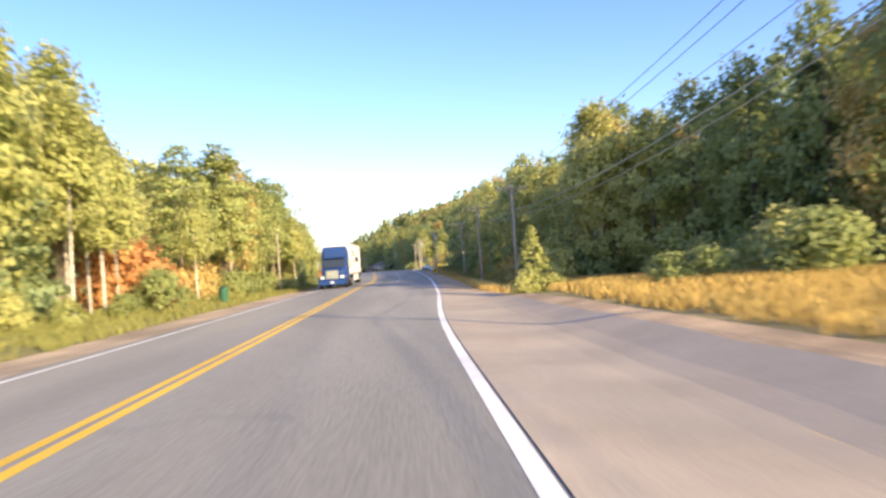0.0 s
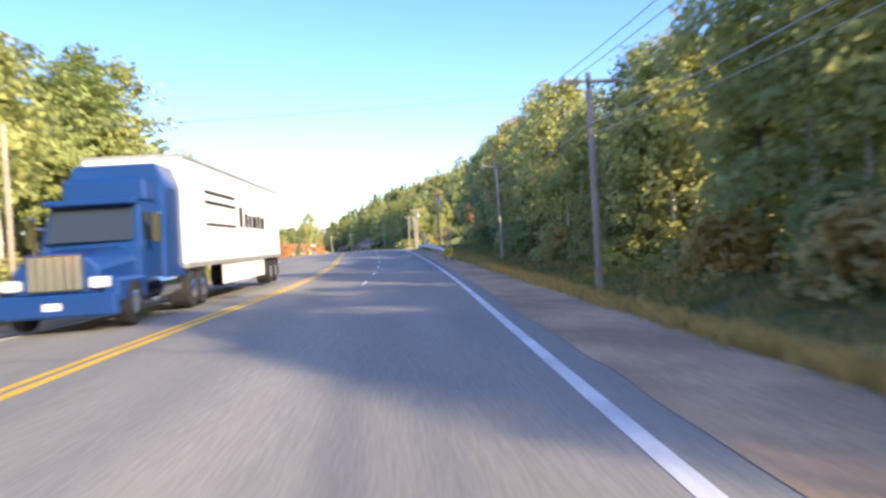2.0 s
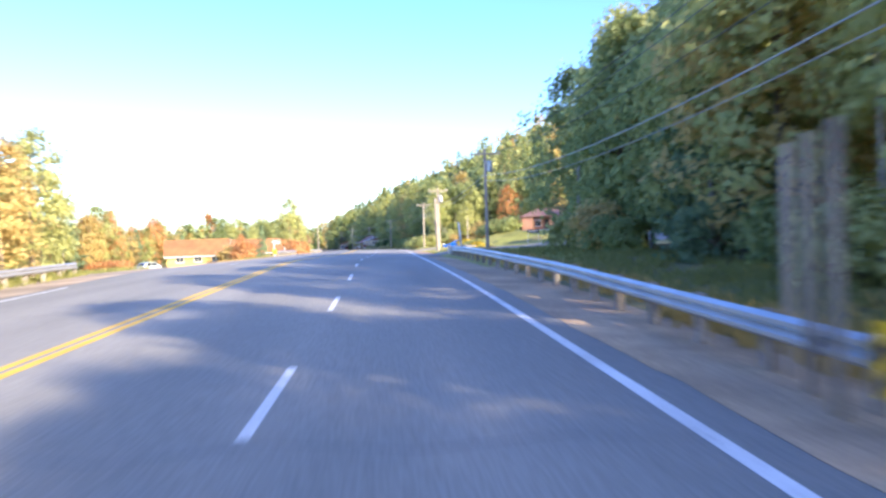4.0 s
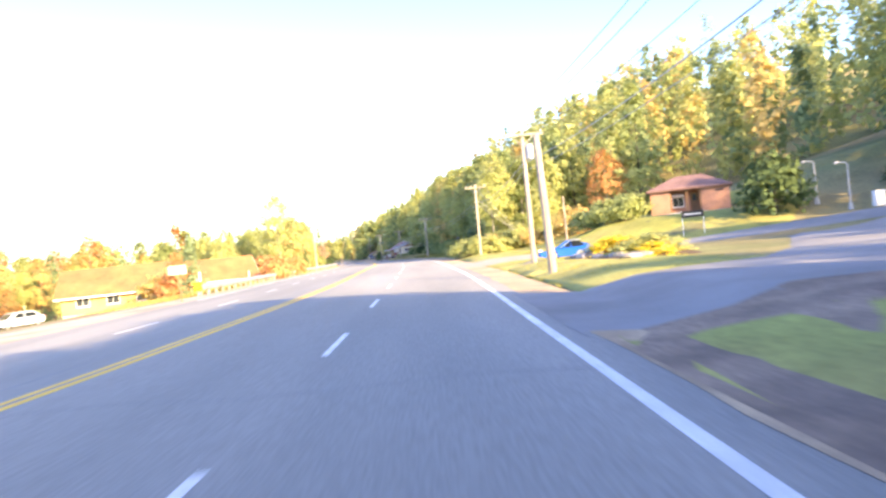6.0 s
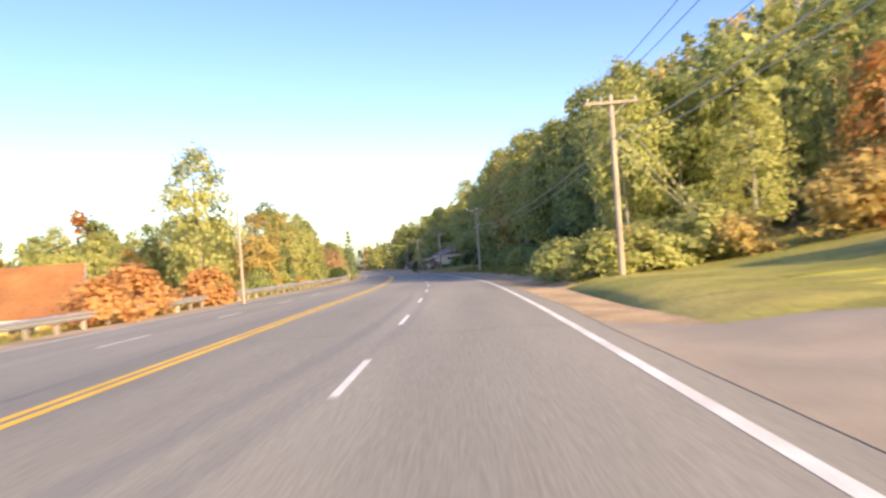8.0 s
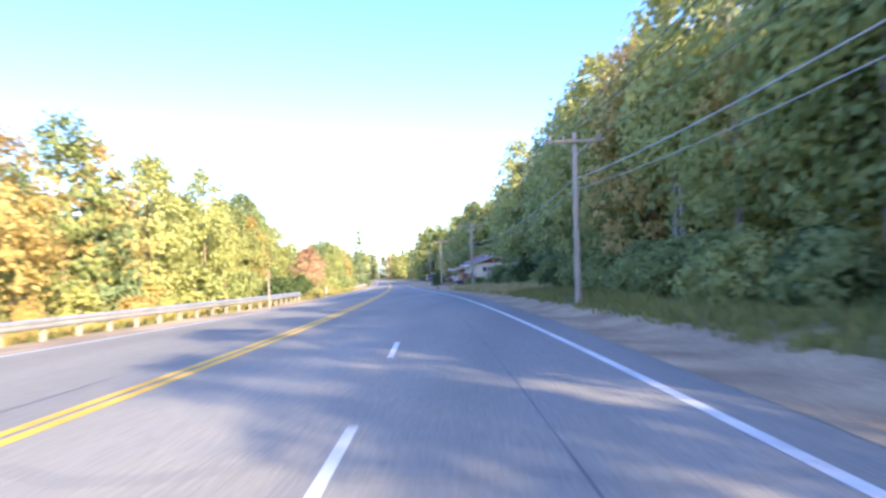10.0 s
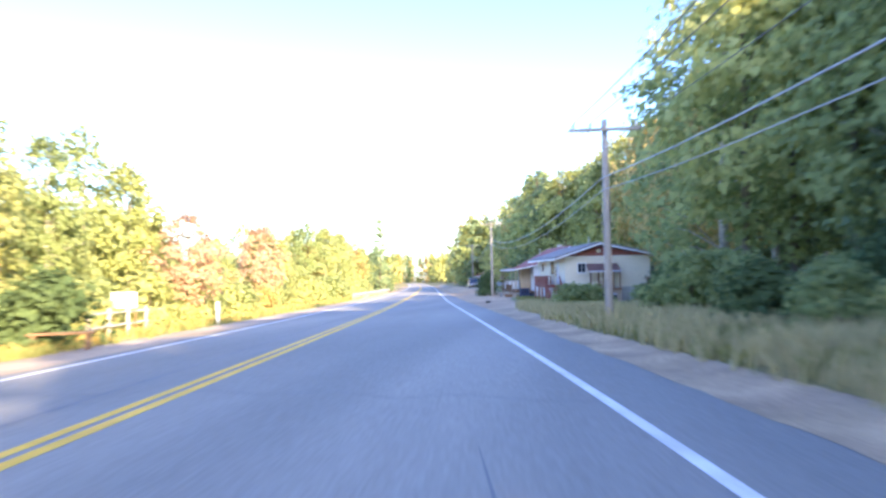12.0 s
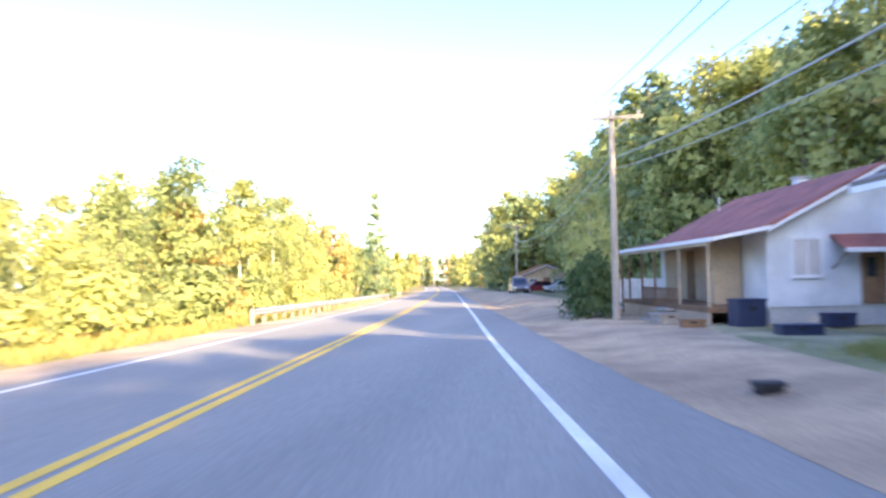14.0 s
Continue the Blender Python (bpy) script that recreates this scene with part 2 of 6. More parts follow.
def prism(outline, y0, y1, bm=None):
    """An outline in x and z, drawn out along y."""
    bm = bm or bmesh.new()
    a = [bm.verts.new((x, y0, z)) for x, z in outline]
    b = [bm.verts.new((x, y1, z)) for x, z in outline]
    n = len(outline)
    bm.faces.new(a[::-1])
    bm.faces.new(b)
    for i in range(n):
        bm.faces.new((a[i], a[(i + 1) % n], b[(i + 1) % n], b[i]))
    return bm


def tube(points, radii, sides=8, bm=None, caps=True):
    """A round rod along points."""
    bm = bm or bmesh.new()
    pts = [Vector(p) for p in points]
    rings = []
    for i, p in enumerate(pts):
        way = (pts[min(i + 1, len(pts) - 1)] - pts[max(i - 1, 0)]).normalized()
        side = way.cross(Vector((0, 0, 1)) if abs(way.z) < 0.9 else Vector((1, 0, 0))).normalized()
        up = side.cross(way)
        r = radii[i] if isinstance(radii, (list, tuple)) else radii
        rings.append([bm.verts.new(p + r * (math.cos(a) * side + math.sin(a) * up)) for a in (2 * math.pi * k / sides for k in range(sides))])
    for a, b in zip(rings, rings[1:]):
        for k in range(sides):
            bm.faces.new((a[k], a[(k + 1) % sides], b[(k + 1) % sides], b[k]))
    if caps:
        bm.faces.new(rings[0][::-1])
        bm.faces.new(rings[-1])
    return bm


def panel(corners, t, bm=None):
    """A slab of thickness t under four corners."""
    bm = bm or bmesh.new()
    c = [Vector(v) for v in corners]
    n = (c[1] - c[0]).cross(c[3] - c[0]).normalized()
    a = [bm.verts.new(v) for v in c]
    b = [bm.verts.new(v - n * t) for v in c]
    bm.faces.new(a)
    bm.faces.new(b[::-1])
    for i in range(4):
        bm.faces.new((a[i], b[i], b[(i + 1) % 4], a[(i + 1) % 4]))
    return bm


def disc_y(x, y, z, r, w, sides=20, bm=None):
    """A drum whose axle lies along y."""
    return tube([(x, y - w / 2, z), (x, y + w / 2, z)], r, sides, bm)


# ---- ground, road and verges ----
def ribbon(name, left, right, y0, y1, step, lift, mat, label, category, cols=1, kind="structure"):
    """A strip between two lines of x over y, lying on the ground or road."""
    verts, faces = [], []
    n = max(1, int(round((y1 - y0) / step)))
    for i in range(n + 1):
        y = y0 + (y1 - y0) * i / n
        a, b = left(y), right(y)
        for c in range(cols + 1):
            x = a + (b - a) * c / cols
            verts.append((x, y, land(x, y) + lift))
    for i in range(n):
        for c in range(cols):
            k = i * (cols + 1) + c
            faces.append((k, k + 1, k + cols + 2, k + cols + 1))
    return tagged(mesh_object(name, verts, faces, mat), label, category, kind=kind)


def build_ground():
    lats = [-1500, -900, -500, -300, -200, -140, -100, -80, -66, -56, -48, -42, -37, -33, -29.5, -26, -23, -20, -17.5, -15, -13, -11, -9, -7.5, -6, -5.2, -4.5, -3.8, -3.2, -2.6, -2, -1.2, 0]
    rows_y = [-300, -200, -140, -100, -80] + list(np.arange(-64, 480, 3.0)) + list(np.arange(480, 760, 10.0)) + [800, 850, 920, 1000, 1120, 1300, 1600, 2200]
    verts, faces, cols = [], [], None
    for y in rows_y:
        yy = min(y, 760) if y > 760 else y
        line = [x_left(yy) + v for v in lats] + [x_mid(yy)] + [x_right(yy) - v for v in reversed(lats)]
        cols = len(line)
        for i, x in enumerate(line):
            z = land(x, yy) - 0.04
            if abs(i - cols // 2) <= 1:
                z -= 0.12
            verts.append((x, y, z))
    for r in range(len(rows_y) - 1):
        for c in range(cols - 1):
            k = r * cols + c
            faces.append((k, k + 1, k + cols + 1, k + cols))
    tagged(mesh_object("ground", verts, faces, GROUND, smooth_shade=True), "grassy roadside ground with dry patches rising to a wooded hill", "ground", kind="structure")


build_ground()


def build_road():
    verts, faces, n = [], [], 260
    for i in range(n + 1):
        y = -60 + 2.875 * i
        l, m, r = x_left(y), x_mid(y), x_right(y)
        for x in (l - 0.65, l, (l + m) / 2, m, (m + r) / 2, r, r + table([(0, 0.55), (150, 0.75), (240, 0.85), (290, 1.65), (345, 2.05), (420, 1.25), (560, 0.65)], y)):
            verts.append((x, y, land(x, y)))
    for i in range(n):
        for c in range(6):
            k = i * 7 + c
            faces.append((k, k + 1, k + 8, k + 7))
    tagged(mesh_object("road", verts, faces, ASPHALT), "worn grey asphalt highway with faint tyre tracks", "road", kind="structure")


build_road()

# verges: gravel shoulders and the paved ways that leave the road
def ragged(y):
    """The crumbled edge of the asphalt."""
    return 0.13 * (noise.noise((y * 0.45, 3.0, 0)) + 0.6 * noise.noise((y * 1.3, 7.0, 0)) + 0.6)


ribbon("shoulder", lambda y: x_right(y) + table([(0, 0.5), (150, 0.7), (240, 0.8), (290, 1.6), (345, 2.0), (420, 1.2), (560, 0.6)], y) - ragged(y), lambda y: x_right(y) + table([(0, 4.6), (22, 4.4), (40, 3.0), (60, 2.6), (95, 2.7), (150, 2.4), (157, 2.2), (175, 2.0), (200, 2.6), (240, 3.4), (290, 3.1), (318, 2.8), (330, 3.35), (336, 3.7), (342, 4.8), (349, 6.0), (357, 7.2), (366, 8.0), (420, 7.0), (560, 4.0)], y), -60, 560, 2.875 / 4, 0.006, GRAVEL,
       "tan gravel shoulder beside the highway", "shoulder", cols=8)
ribbon("shoulder", lambda y: x_left(y) - table([(0, 2.6), (60, 3.0), (120, 3.0), (138, 8.5), (182, 8.5), (197, 3.6), (300, 2.6), (560, 2.5)], y), lambda y: x_left(y) - 0.55 + ragged(y + 900), -60, 560, 2.875 / 4, 0.006, SAND,
       "pale sandy shoulder beside the highway", "shoulder", cols=3)


ribbon("pull_off", lambda y: x_right(y) + 0.12, lambda y: x_right(y) + table([(-60, 3.9), (14, 3.9), (30, 3.4), (40, 2.3), (46, 0.6)], y) - 1.4 * ragged(y + 40), -60, 46, 2.875 / 4, 0.012, PULL_OFF,
       "dusty tan asphalt pull-off beside the highway", "pull-off", cols=8)


def way(name, points, widths, mat, label, category, lift=0.05, cols=4, near=0.72):
    """A paved or grown strip along points of the plan, with feathered edges that sink into the ground."""
    verts, faces = [], []
    dense = []
    for (x0, y0), (x1, y1), w0, w1 in zip(points, points[1:], widths, widths[1:]):
        n = max(2, int(math.hypot(x1 - x0, y1 - y0) / 1.5))
        dense += [(x0 + (x1 - x0) * i / n, y0 + (y1 - y0) * i / n, w0 + (w1 - w0) * i / n) for i in range(n)]
    dense.append((*points[-1], widths[-1]))

    def beyond(p, q):
        d = math.hypot(p[0] - q[0], p[1] - q[1])
        return (p[0] + (p[0] - q[0]) * 0.7 / d, p[1] + (p[1] - q[1]) * 0.7 / d, p[2])
    dense = [beyond(dense[0], dense[1])] + dense + [beyond(dense[-1], dense[-2])]
    last = len(dense) - 1
    for i, (x, y, w) in enumerate(dense):
        ax, ay, _ = dense[max(i - 1, 0)]
        bx, by, _ = dense[min(i + 1, last)]
        ln = math.hypot(bx - ax, by - ay)
        nx, ny = (by - ay) / ln, -(bx - ax) / ln
        for c in range(-1, cols + 2):
            o = (min(max(c, 0), cols) / cols - 0.5) * w + (0.7 if c > cols else -0.7 if c < 0 else 0.0)
            px, py = x + nx * o, y + ny * o
            px = max(px, x_right(py) + near)
            lat = px - x_right(py)
            edge = c in (-1, cols + 1) or i in (0, last)
            up = 0.008 + lift * smooth(0.9, 3.2, lat)
            if edge and lat > 1.0:
                up = -0.06
            verts.append((px, py, land(px, py) + up))
    for i in range(last):
        for c in range(cols + 2):
            k = i * (cols + 3) + c
            faces.append((k, k + 1, k + cols + 4, k + cols + 3))
    return tagged(mesh_object(name, verts, faces, mat, smooth_shade=True), label, category, kind="structure")


def lines():
    """Painted lines on the road."""
    def line(name, at_x, y0, y1, width, mat, label):
        ribbon(name, lambda y: at_x(y) - width / 2, lambda y: at_x(y) + width / 2, y0, y1, 2.875, 0.004, mat, label, "road marking")
    line("edge_line", lambda y: x_right(y), -60, 700, 0.17, WHITE_LINE, "solid white painted edge line")
    line("edge_line", lambda y: x_left(y) + 0.1, -60, 125, 0.15, WHITE_LINE, "solid white painted edge line")
    line("edge_line", lambda y: x_left(y) + 0.1, 185, 700, 0.15, WHITE_LINE, "solid white painted edge line")
    line("centre_line", lambda y: x_mid(y) - 0.125, -60, 700, 0.15, YELLOW_LINE, "solid yellow painted centre line")
    line("centre_line", lambda y: x_mid(y) + 0.125, -60, 700, 0.15, YELLOW_LINE, "solid yellow painted centre line")
    y = 77.18
    while y < 262:
        line("lane_dash", lambda v: x_right(v) - 3.62, y, y + 3.0, 0.11, WHITE_LINE, "short white painted lane dash")
        if 140 < y < 246:
            line("lane_dash", lambda v: x_mid(v) - 3.65, y, y + 3.0, 0.12, WHITE_LINE, "short white painted lane dash")
        y += 9.0

    # tar-sealed joints along and across the lanes
    def seam(at_x, y0, y1, width=0.05):
        ribbon("tar_seam", lambda y: at_x(y) - width / 2, lambda y: at_x(y) + width / 2 + 0.02 * math.sin(y), y0, y1, 2.875, 0.003, TAR, "thin dark tar-sealed joint in the asphalt", "road joint")
    seam(lambda y: x_mid(y) - 1.0, 150, 330)
    seam(lambda y: x_right(y) - 1.75, 248, 300, 0.03)
    rng = np.random.default_rng(8)
    for k in range(26):
        y = 6 + 13.4 * k + 5 * rng.random()
        a = x_left(y) + 0.6 if k % 3 else x_mid(y)
        b = x_right(y) if k % 4 else x_mid(y) + 2.2
        n, wob = 10, 3 * rng.random()
        verts = []
        for i in range(n + 1):
            x = a + (b - a) * i / n
            yy = y + 0.25 * math.sin(3.1 * x + wob) + 0.12 * math.sin(7.7 * x)
            verts += [(x, yy - 0.025, land(x, yy) + 0.003), (x, yy + 0.025, land(x, yy) + 0.003)]
        tagged(mesh_object("tar_seam", verts, [(2 * i, 2 * i + 2, 2 * i + 3, 2 * i + 1) for i in range(n)], TAR), "wavering dark tar-sealed crack across the asphalt", "road joint", kind="structure")


lines()


# ---- trees ----
def crown_mesh(name, seed, height, low, spread, clumps, per, leaf, shape, mat):
    """A crown of many small leaves in clumps round limbs; returns the mesh and the limbs' ends."""
    rng = np.random.default_rng(seed)
    verts, faces, ends = [], [], []
    for c in range(clumps):
        u = rng.random() ** (0.85 if shape != "cone" else 1.25)
        z = low + (height - low) * u
        if shape == "cone":
            r_max = spread * (1 - u) ** 0.85 + 0.12
            r = r_max * (0.5 + 0.5 * rng.random() ** 0.6)
            size = 0.30 + 0.30 * (1 - u)
            flat = 0.45
        elif shape == "pine":
            level = round(u * 7) / 7
            z = low + (height - low) * (level + 0.04 * rng.standard_normal())
            r = spread * (1.05 - 0.75 * level ** 1.6) * (0.2 + 0.8 * rng.random() ** 0.6)
            size, flat = 0.55, 0.4
        elif shape == "bush":
            r = spread * math.sqrt(max(0.02, 1 - u * u)) * (0.45 + 0.55 * rng.random() ** 0.5)
            size, flat = 0.33 * spread ** 0.5, 0.8
        else:
            belly = math.sin(math.pi * min(1, 0.12 + 0.88 * u) ** 0.85) ** 0.6
            r = spread * max(0.12, belly) * (0.6 + 0.4 * rng.random() ** 0.7) * (0.8 + 0.35 * rng.random())
            size, flat = 0.56, 0.8
        a = rng.random() * 2 * math.pi
        lobe = 1 + 0.25 * math.sin(3 * a + seed) * math.sin(5 * u + seed)
        centre = np.array([r * lobe * math.cos(a), r * lobe * math.sin(a), z])
        if shape == "cone":
            centre[2] -= 0.22 * r
        ends.append(centre)
        for _ in range(per):
            off = rng.standard_normal(3) * size * 0.55
            off[2] *= flat
            p = centre + off
            out = p - np.array([0, 0, min(z, 0.5 * (low + height)) if shape != "cone" else z])
            n = 0.55 * rng.standard_normal(3) + 1.1 * out / (np.linalg.norm(out) + 0.1) + np.array([0, 0, 0.35])
            n /= np.linalg.norm(n)
            t1 = np.cross(n, rng.standard_normal(3))
            t1 /= np.linalg.norm(t1)
            t2 = np.cross(n, t1)
            s = leaf * (0.6 + 0.8 * rng.random())
            i = len(verts)
            verts += [p - t1 * s - t2 * s * 0.5, p + t1 * s * 0.9 - t2 * s * 0.4, p + t2 * s]
            faces.append((i, i + 1, i + 2))
    me = bpy.data.meshes.new(name)
    me.from_pydata([tuple(map(float, v)) for v in verts], [], faces)
    me.materials.append(mat)
    me.update()
    return me, ends


def trunk_bmesh(seed, height, radius, low, ends, limbs, lean=0.03):
    rng = np.random.default_rng(seed + 500)
    bm = bmesh.new()
    bend = rng.standard_normal(2) * lean * height

    def axis(h):
        f = h / height
        return Vector((bend[0] * f * f, bend[1] * f * f, h))
    steps = [0, 0.04, 0.15, 0.35, 0.6, 0.8, 1.0]
    tube([axis(height * 0.96 * s) + Vector((0, 0, -0.3 if s == 0 else 0)) for s in steps],
         [radius * (1.35, 1.0, 0.9, 0.75, 0.5, 0.3, 0.06)[i] for i in range(7)], 7, bm)
    order = rng.permutation(len(ends))[:limbs]
    for i in order:
        e = Vector([float(v) for v in ends[i]])
        root = axis(max(low * 0.75, e.z - 0.55 * math.hypot(e.x, e.y)))
        mid = (root + e) / 2 + Vector((0, 0, 0.12 * (e - root).length))
        r = radius * 0.28 * (1 - 0.5 * root.z / height)
        tube([root, mid, e], [r, r * 0.6, r * 0.2], 4, bm)
    return bm


KINDS = {}


def tree_kind(key, name, label, seed, height, low, spread, clumps, per, leaf, shape, leaf_mat, radius, bark, limbs):
    crown, ends = crown_mesh("crown", seed, height, low, spread, clumps, per, leaf, shape, LEAF[leaf_mat])
    bm = trunk_bmesh(seed, height, radius, low, ends, limbs)
    bmesh.ops.recalc_face_normals(bm, faces=bm.faces[:])
    trunk = bpy.data.meshes.new("trunk")
    bm.to_mesh(trunk)
    bm.free()
    trunk.materials.append(bark)
    KINDS.setdefault(key, []).append((name, label, trunk, crown, height))


def plant(key, x, y, height, rng, group="", turn=None, wide=1.0, label="", deep=False):
    """Stands one tree of a kind on the ground; deep: one that stands well inside the wood, with fewer leaves."""
    kinds = KINDS[key + " deep"] if deep and key + " deep" in KINDS else KINDS[key]
    name, text, trunk, crown, full = kinds[int(rng.integers(len(kinds)))]
    s = height / full
    root = thing(name, label or text, "tree" if name != "shrub" else "shrub",
                 Matrix.Translation((x, y, land(x, y) - 0.05)) @ Matrix.Rotation(rng.random() * 6.283 if turn is None else turn, 4, "Z") @ Matrix.Diagonal((s * wide, s * wide, s, 1)), group)
    for part_name, me in (("trunk", trunk), ("crown", crown)):
        ob = new(part_name, me)
        ob.parent = root
    return root


NAMES = {"green": "maple_tree", "lime": "poplar_tree", "gold": "aspen_tree", "orange": "red_maple_tree", "russet": "fading_tree"}
for i, (mat, hue) in enumerate((("green", "deep green"), ("green", "deep green"), ("lime", "yellow-green"), ("lime", "yellow-green"), ("lime", "yellow-green"), ("gold", "golden"), ("gold", "golden"), ("orange", "orange"), ("russet", "brownish-red"))):
    bark = BIRCH if i % 3 == 1 else BARK
    tree_kind(mat, NAMES[mat], f"tall {hue} broadleaf tree at the wood's edge", 10 + i, 11.0, 1.3 + 0.5 * (i % 3), 2.6 + 0.3 * (i % 2), 150, 26, 0.15, "round", mat, 0.15, bark, 18)
    if i in (0, 2, 3, 5, 7, 8):
        tree_kind(mat + " deep", NAMES[mat], f"tall {hue} broadleaf tree inside the wood", 110 + i, 11.0, 1.3 + 0.5 * (i % 3), 2.7, 92, 19, 0.225, "round", mat, 0.15, bark, 8)
for i in range(3):
    tree_kind("spruce", "spruce_tree", "dark green pointed spruce tree in the wood", 40 + i, 10.0, 0.5, 2.2, 160, 23, 0.14, "cone", "spruce", 0.15, BARK, 20)
tree_kind("spruce deep", "spruce_tree", "dark green pointed spruce tree inside the wood", 140, 10.0, 0.5, 2.2, 96, 18, 0.19, "cone", "spruce", 0.15, BARK, 8)
tree_kind("young_spruce", "spruce_tree", "small pale green young spruce", 47, 10.0, 0.3, 3.6, 130, 22, 0.24, "cone", "lime", 0.15, BARK, 20)
for i in range(2):
    tree_kind("pine", "pine_tree", "tall white pine with layered green boughs", 50 + i, 13.0, 4.4, 3.0, 160, 26, 0.155, "pine", "pine", 0.20, BARK, 26)
for i in range(2):
    tree_kind("birch", "birch_tree", "slender birch with a pale trunk and yellow-green leaves", 60 + i, 11.0, 4.0, 1.9, 115, 26, 0.15, "round", "lime", 0.11, BIRCH, 14)
for i, mat in enumerate(("green", "lime", "gold", "orange", "spruce", "flower")):
    tree_kind("bush_" + mat, "shrub", {"green": "low dense green shrub on the verge", "lime": "low yellow-green shrub on the verge", "gold": "golden autumn shrub on the verge", "orange": "orange autumn shrub beside the road", "spruce": "dark rounded evergreen shrub", "flower": "low mound of yellow flowers"}[mat],
              70 + i, 2.0, 0.12, 1.3, 62, 23, 0.115, "bush", "dark" if mat == "spruce" else mat, 0.05, BARK, 10)


def wood(seed, y0, y1, lat0, lat1, n, mix, h0, h1, side=1, group="wood beside the highway", face=0.5, base=None):
    """Scatters trees between two distances from the road's edge; face: how strongly they crowd to its front."""
    rng = np.random.default_rng(seed)
    keys, weights = zip(*mix)
    p = np.array(weights) / sum(weights)
    for i in range(n):
        y = y0 + (y1 - y0) * (i + rng.random()) / n
        lat = lat0 + (lat1 - lat0) * rng.random() ** (1 / face)
        x = (x_right(y) + lat) if side > 0 else (x_left(y) - lat)
        h = (h0 + (h1 - h0) * rng.random()) * (1.0 + 0.15 * (lat - lat0) / max(1, lat1 - lat0))
        plant(str(rng.choice(keys, p=p)), x, y, h, rng, group, wide=0.85 + 0.35 * rng.random(), deep=lat > lat0 + 0.30 * (lat1 - lat0) or y > 400)


FOREST = [("green", 4), ("lime", 4), ("spruce", 2), ("birch", 3), ("gold", 1)]
OPEN = [("birch", 5), ("lime", 2), ("green", 2), ("spruce", 1.5), ("gold", 0.8)]
DARK = [("green", 5), ("spruce", 4), ("lime", 2), ("birch", 1.5), ("gold", 0.6)]
SUNNY = [("lime", 6), ("gold", 1.3), ("green", 3.2), ("birch", 1.5), ("spruce", 0.6)]
PINES = [("pine", 6), ("lime", 3), ("spruce", 1), ("gold", 1.0), ("birch", 1.5)]
BRUSH = [("bush_green", 4), ("bush_lime", 4), ("bush_gold", 1)]
# right of the road
wood(1, 24, 52, 19, 36, 24, FOREST, 10, 13.5)
wood(26, 0, 40, 36, 60, 18, FOREST, 11, 15)
wood(2, 46, 84, 9.5, 26, 28, OPEN, 8.5, 12)
wood(32, 84, 100, 8.5, 26, 14, FOREST, 8, 12)
wood(33, 44, 60, 12, 16, 5, OPEN, 6.5, 8.5)
wood(34, 114, 147, 10.5, 15, 13, FOREST, 10.5, 13)
wood(3, 100, 132, 9.5, 30, 24, FOREST, 9.0, 13.0)
wood(29, 128, 148.5, 13, 34, 28, FOREST, 11, 13.5)
wood(4, 140, 212, 40, 62, 36, SUNNY, 11, 15)
wood(5, 236, 250, 8, 32, 14, [("green", 5), ("spruce", 4), ("lime", 2), ("birch", 1.5)], 10, 12.5)
wood(6, 249, 274, 10.5, 25, 20, DARK, 10.5, 14)
wood(31, 274, 306, 10, 28, 36, FOREST, 11, 15)
wood(9, 298, 322, 11, 26, 24, DARK, 10, 13)
wood(27, 322, 346, 15, 30, 16, DARK, 11, 14.5)
wood(7, 346, 425, 20, 46, 54, SUNNY, 13.5, 18)
wood(28, 392, 432, 14.0, 26, 24, SUNNY, 12, 17)
wood(8, 425, 464, 18, 36, 20, SUNNY, 13, 17)
wood(41, 462, 474, 7, 22, 12, SUNNY, 13, 17)
wood(40, 464, 500, 9, 34, 18, SUNNY, 12, 16)
wood(21, 45, 140, 8, 16, 44, BRUSH, 1.0, 2.6, 1, "undergrowth along the wood")
wood(22, 24, 48, 13.5, 20, 22, BRUSH, 1.2, 2.6, 1, "undergrowth along the wood")
wood(23, 242, 322, 6.0, 9.5, 52, [("bush_green", 5), ("bush_lime", 2), ("bush_spruce", 2)], 0.9, 2.0, 1, "undergrowth along the wood")
# left of the road
wood(11, 22, 40, 9.5, 20, 20, PINES, 10.5, 13.5, -1)
wood(36, 44, 60, 12, 24, 14, PINES, 7.5, 9.5, -1)
wood(12, 58, 96, 7.5, 24, 34, PINES, 10, 13, -1)
wood(13, 94, 135, 6.5, 22, 34, SUNNY, 6, 9.5, -1)
wood(35, 88, 112, 4.6, 8, 12, SUNNY, 6.8, 8.4, -1)
wood(30, 106, 141, 4.8, 9, 18, SUNNY, 5.0, 7.5, -1)
wood(14, 145, 215, 38, 60, 24, SUNNY, 7.5, 11, -1)
wood(42, 186, 262, 34, 56, 46, [("gold", 3), ("orange", 2.2), ("lime", 3), ("birch", 2), ("spruce", 1.5)], 8, 11.5, -1)
wood(15, 236, 262, 12, 40, 22, SUNNY, 4.2, 6.6, -1)
wood(16, 255, 276, 12, 30, 16, SUNNY, 5.5, 8, -1)
wood(39, 270, 312, 8, 28, 36, SUNNY, 7, 10.5, -1)
wood(37, 302, 334, 9, 16, 13, SUNNY, 8, 10, -1)
wood(17, 310, 376, 8.5, 28, 42, SUNNY, 5, 7.2, -1)
wood(38, 382, 430, 8, 28, 32, SUNNY, 7.6, 10.6, -1)
wood(18, 425, 500, 7, 30, 34, SUNNY, 7, 10.5, -1)
wood(24, 10, 135, 5.5, 11, 40, BRUSH, 0.9, 2.4, -1, "undergrowth along the wood")
wood(25, 255, 430, 5.5, 10, 66, BRUSH, 1.2, 2.8, -1, "undergrowth along the wood")


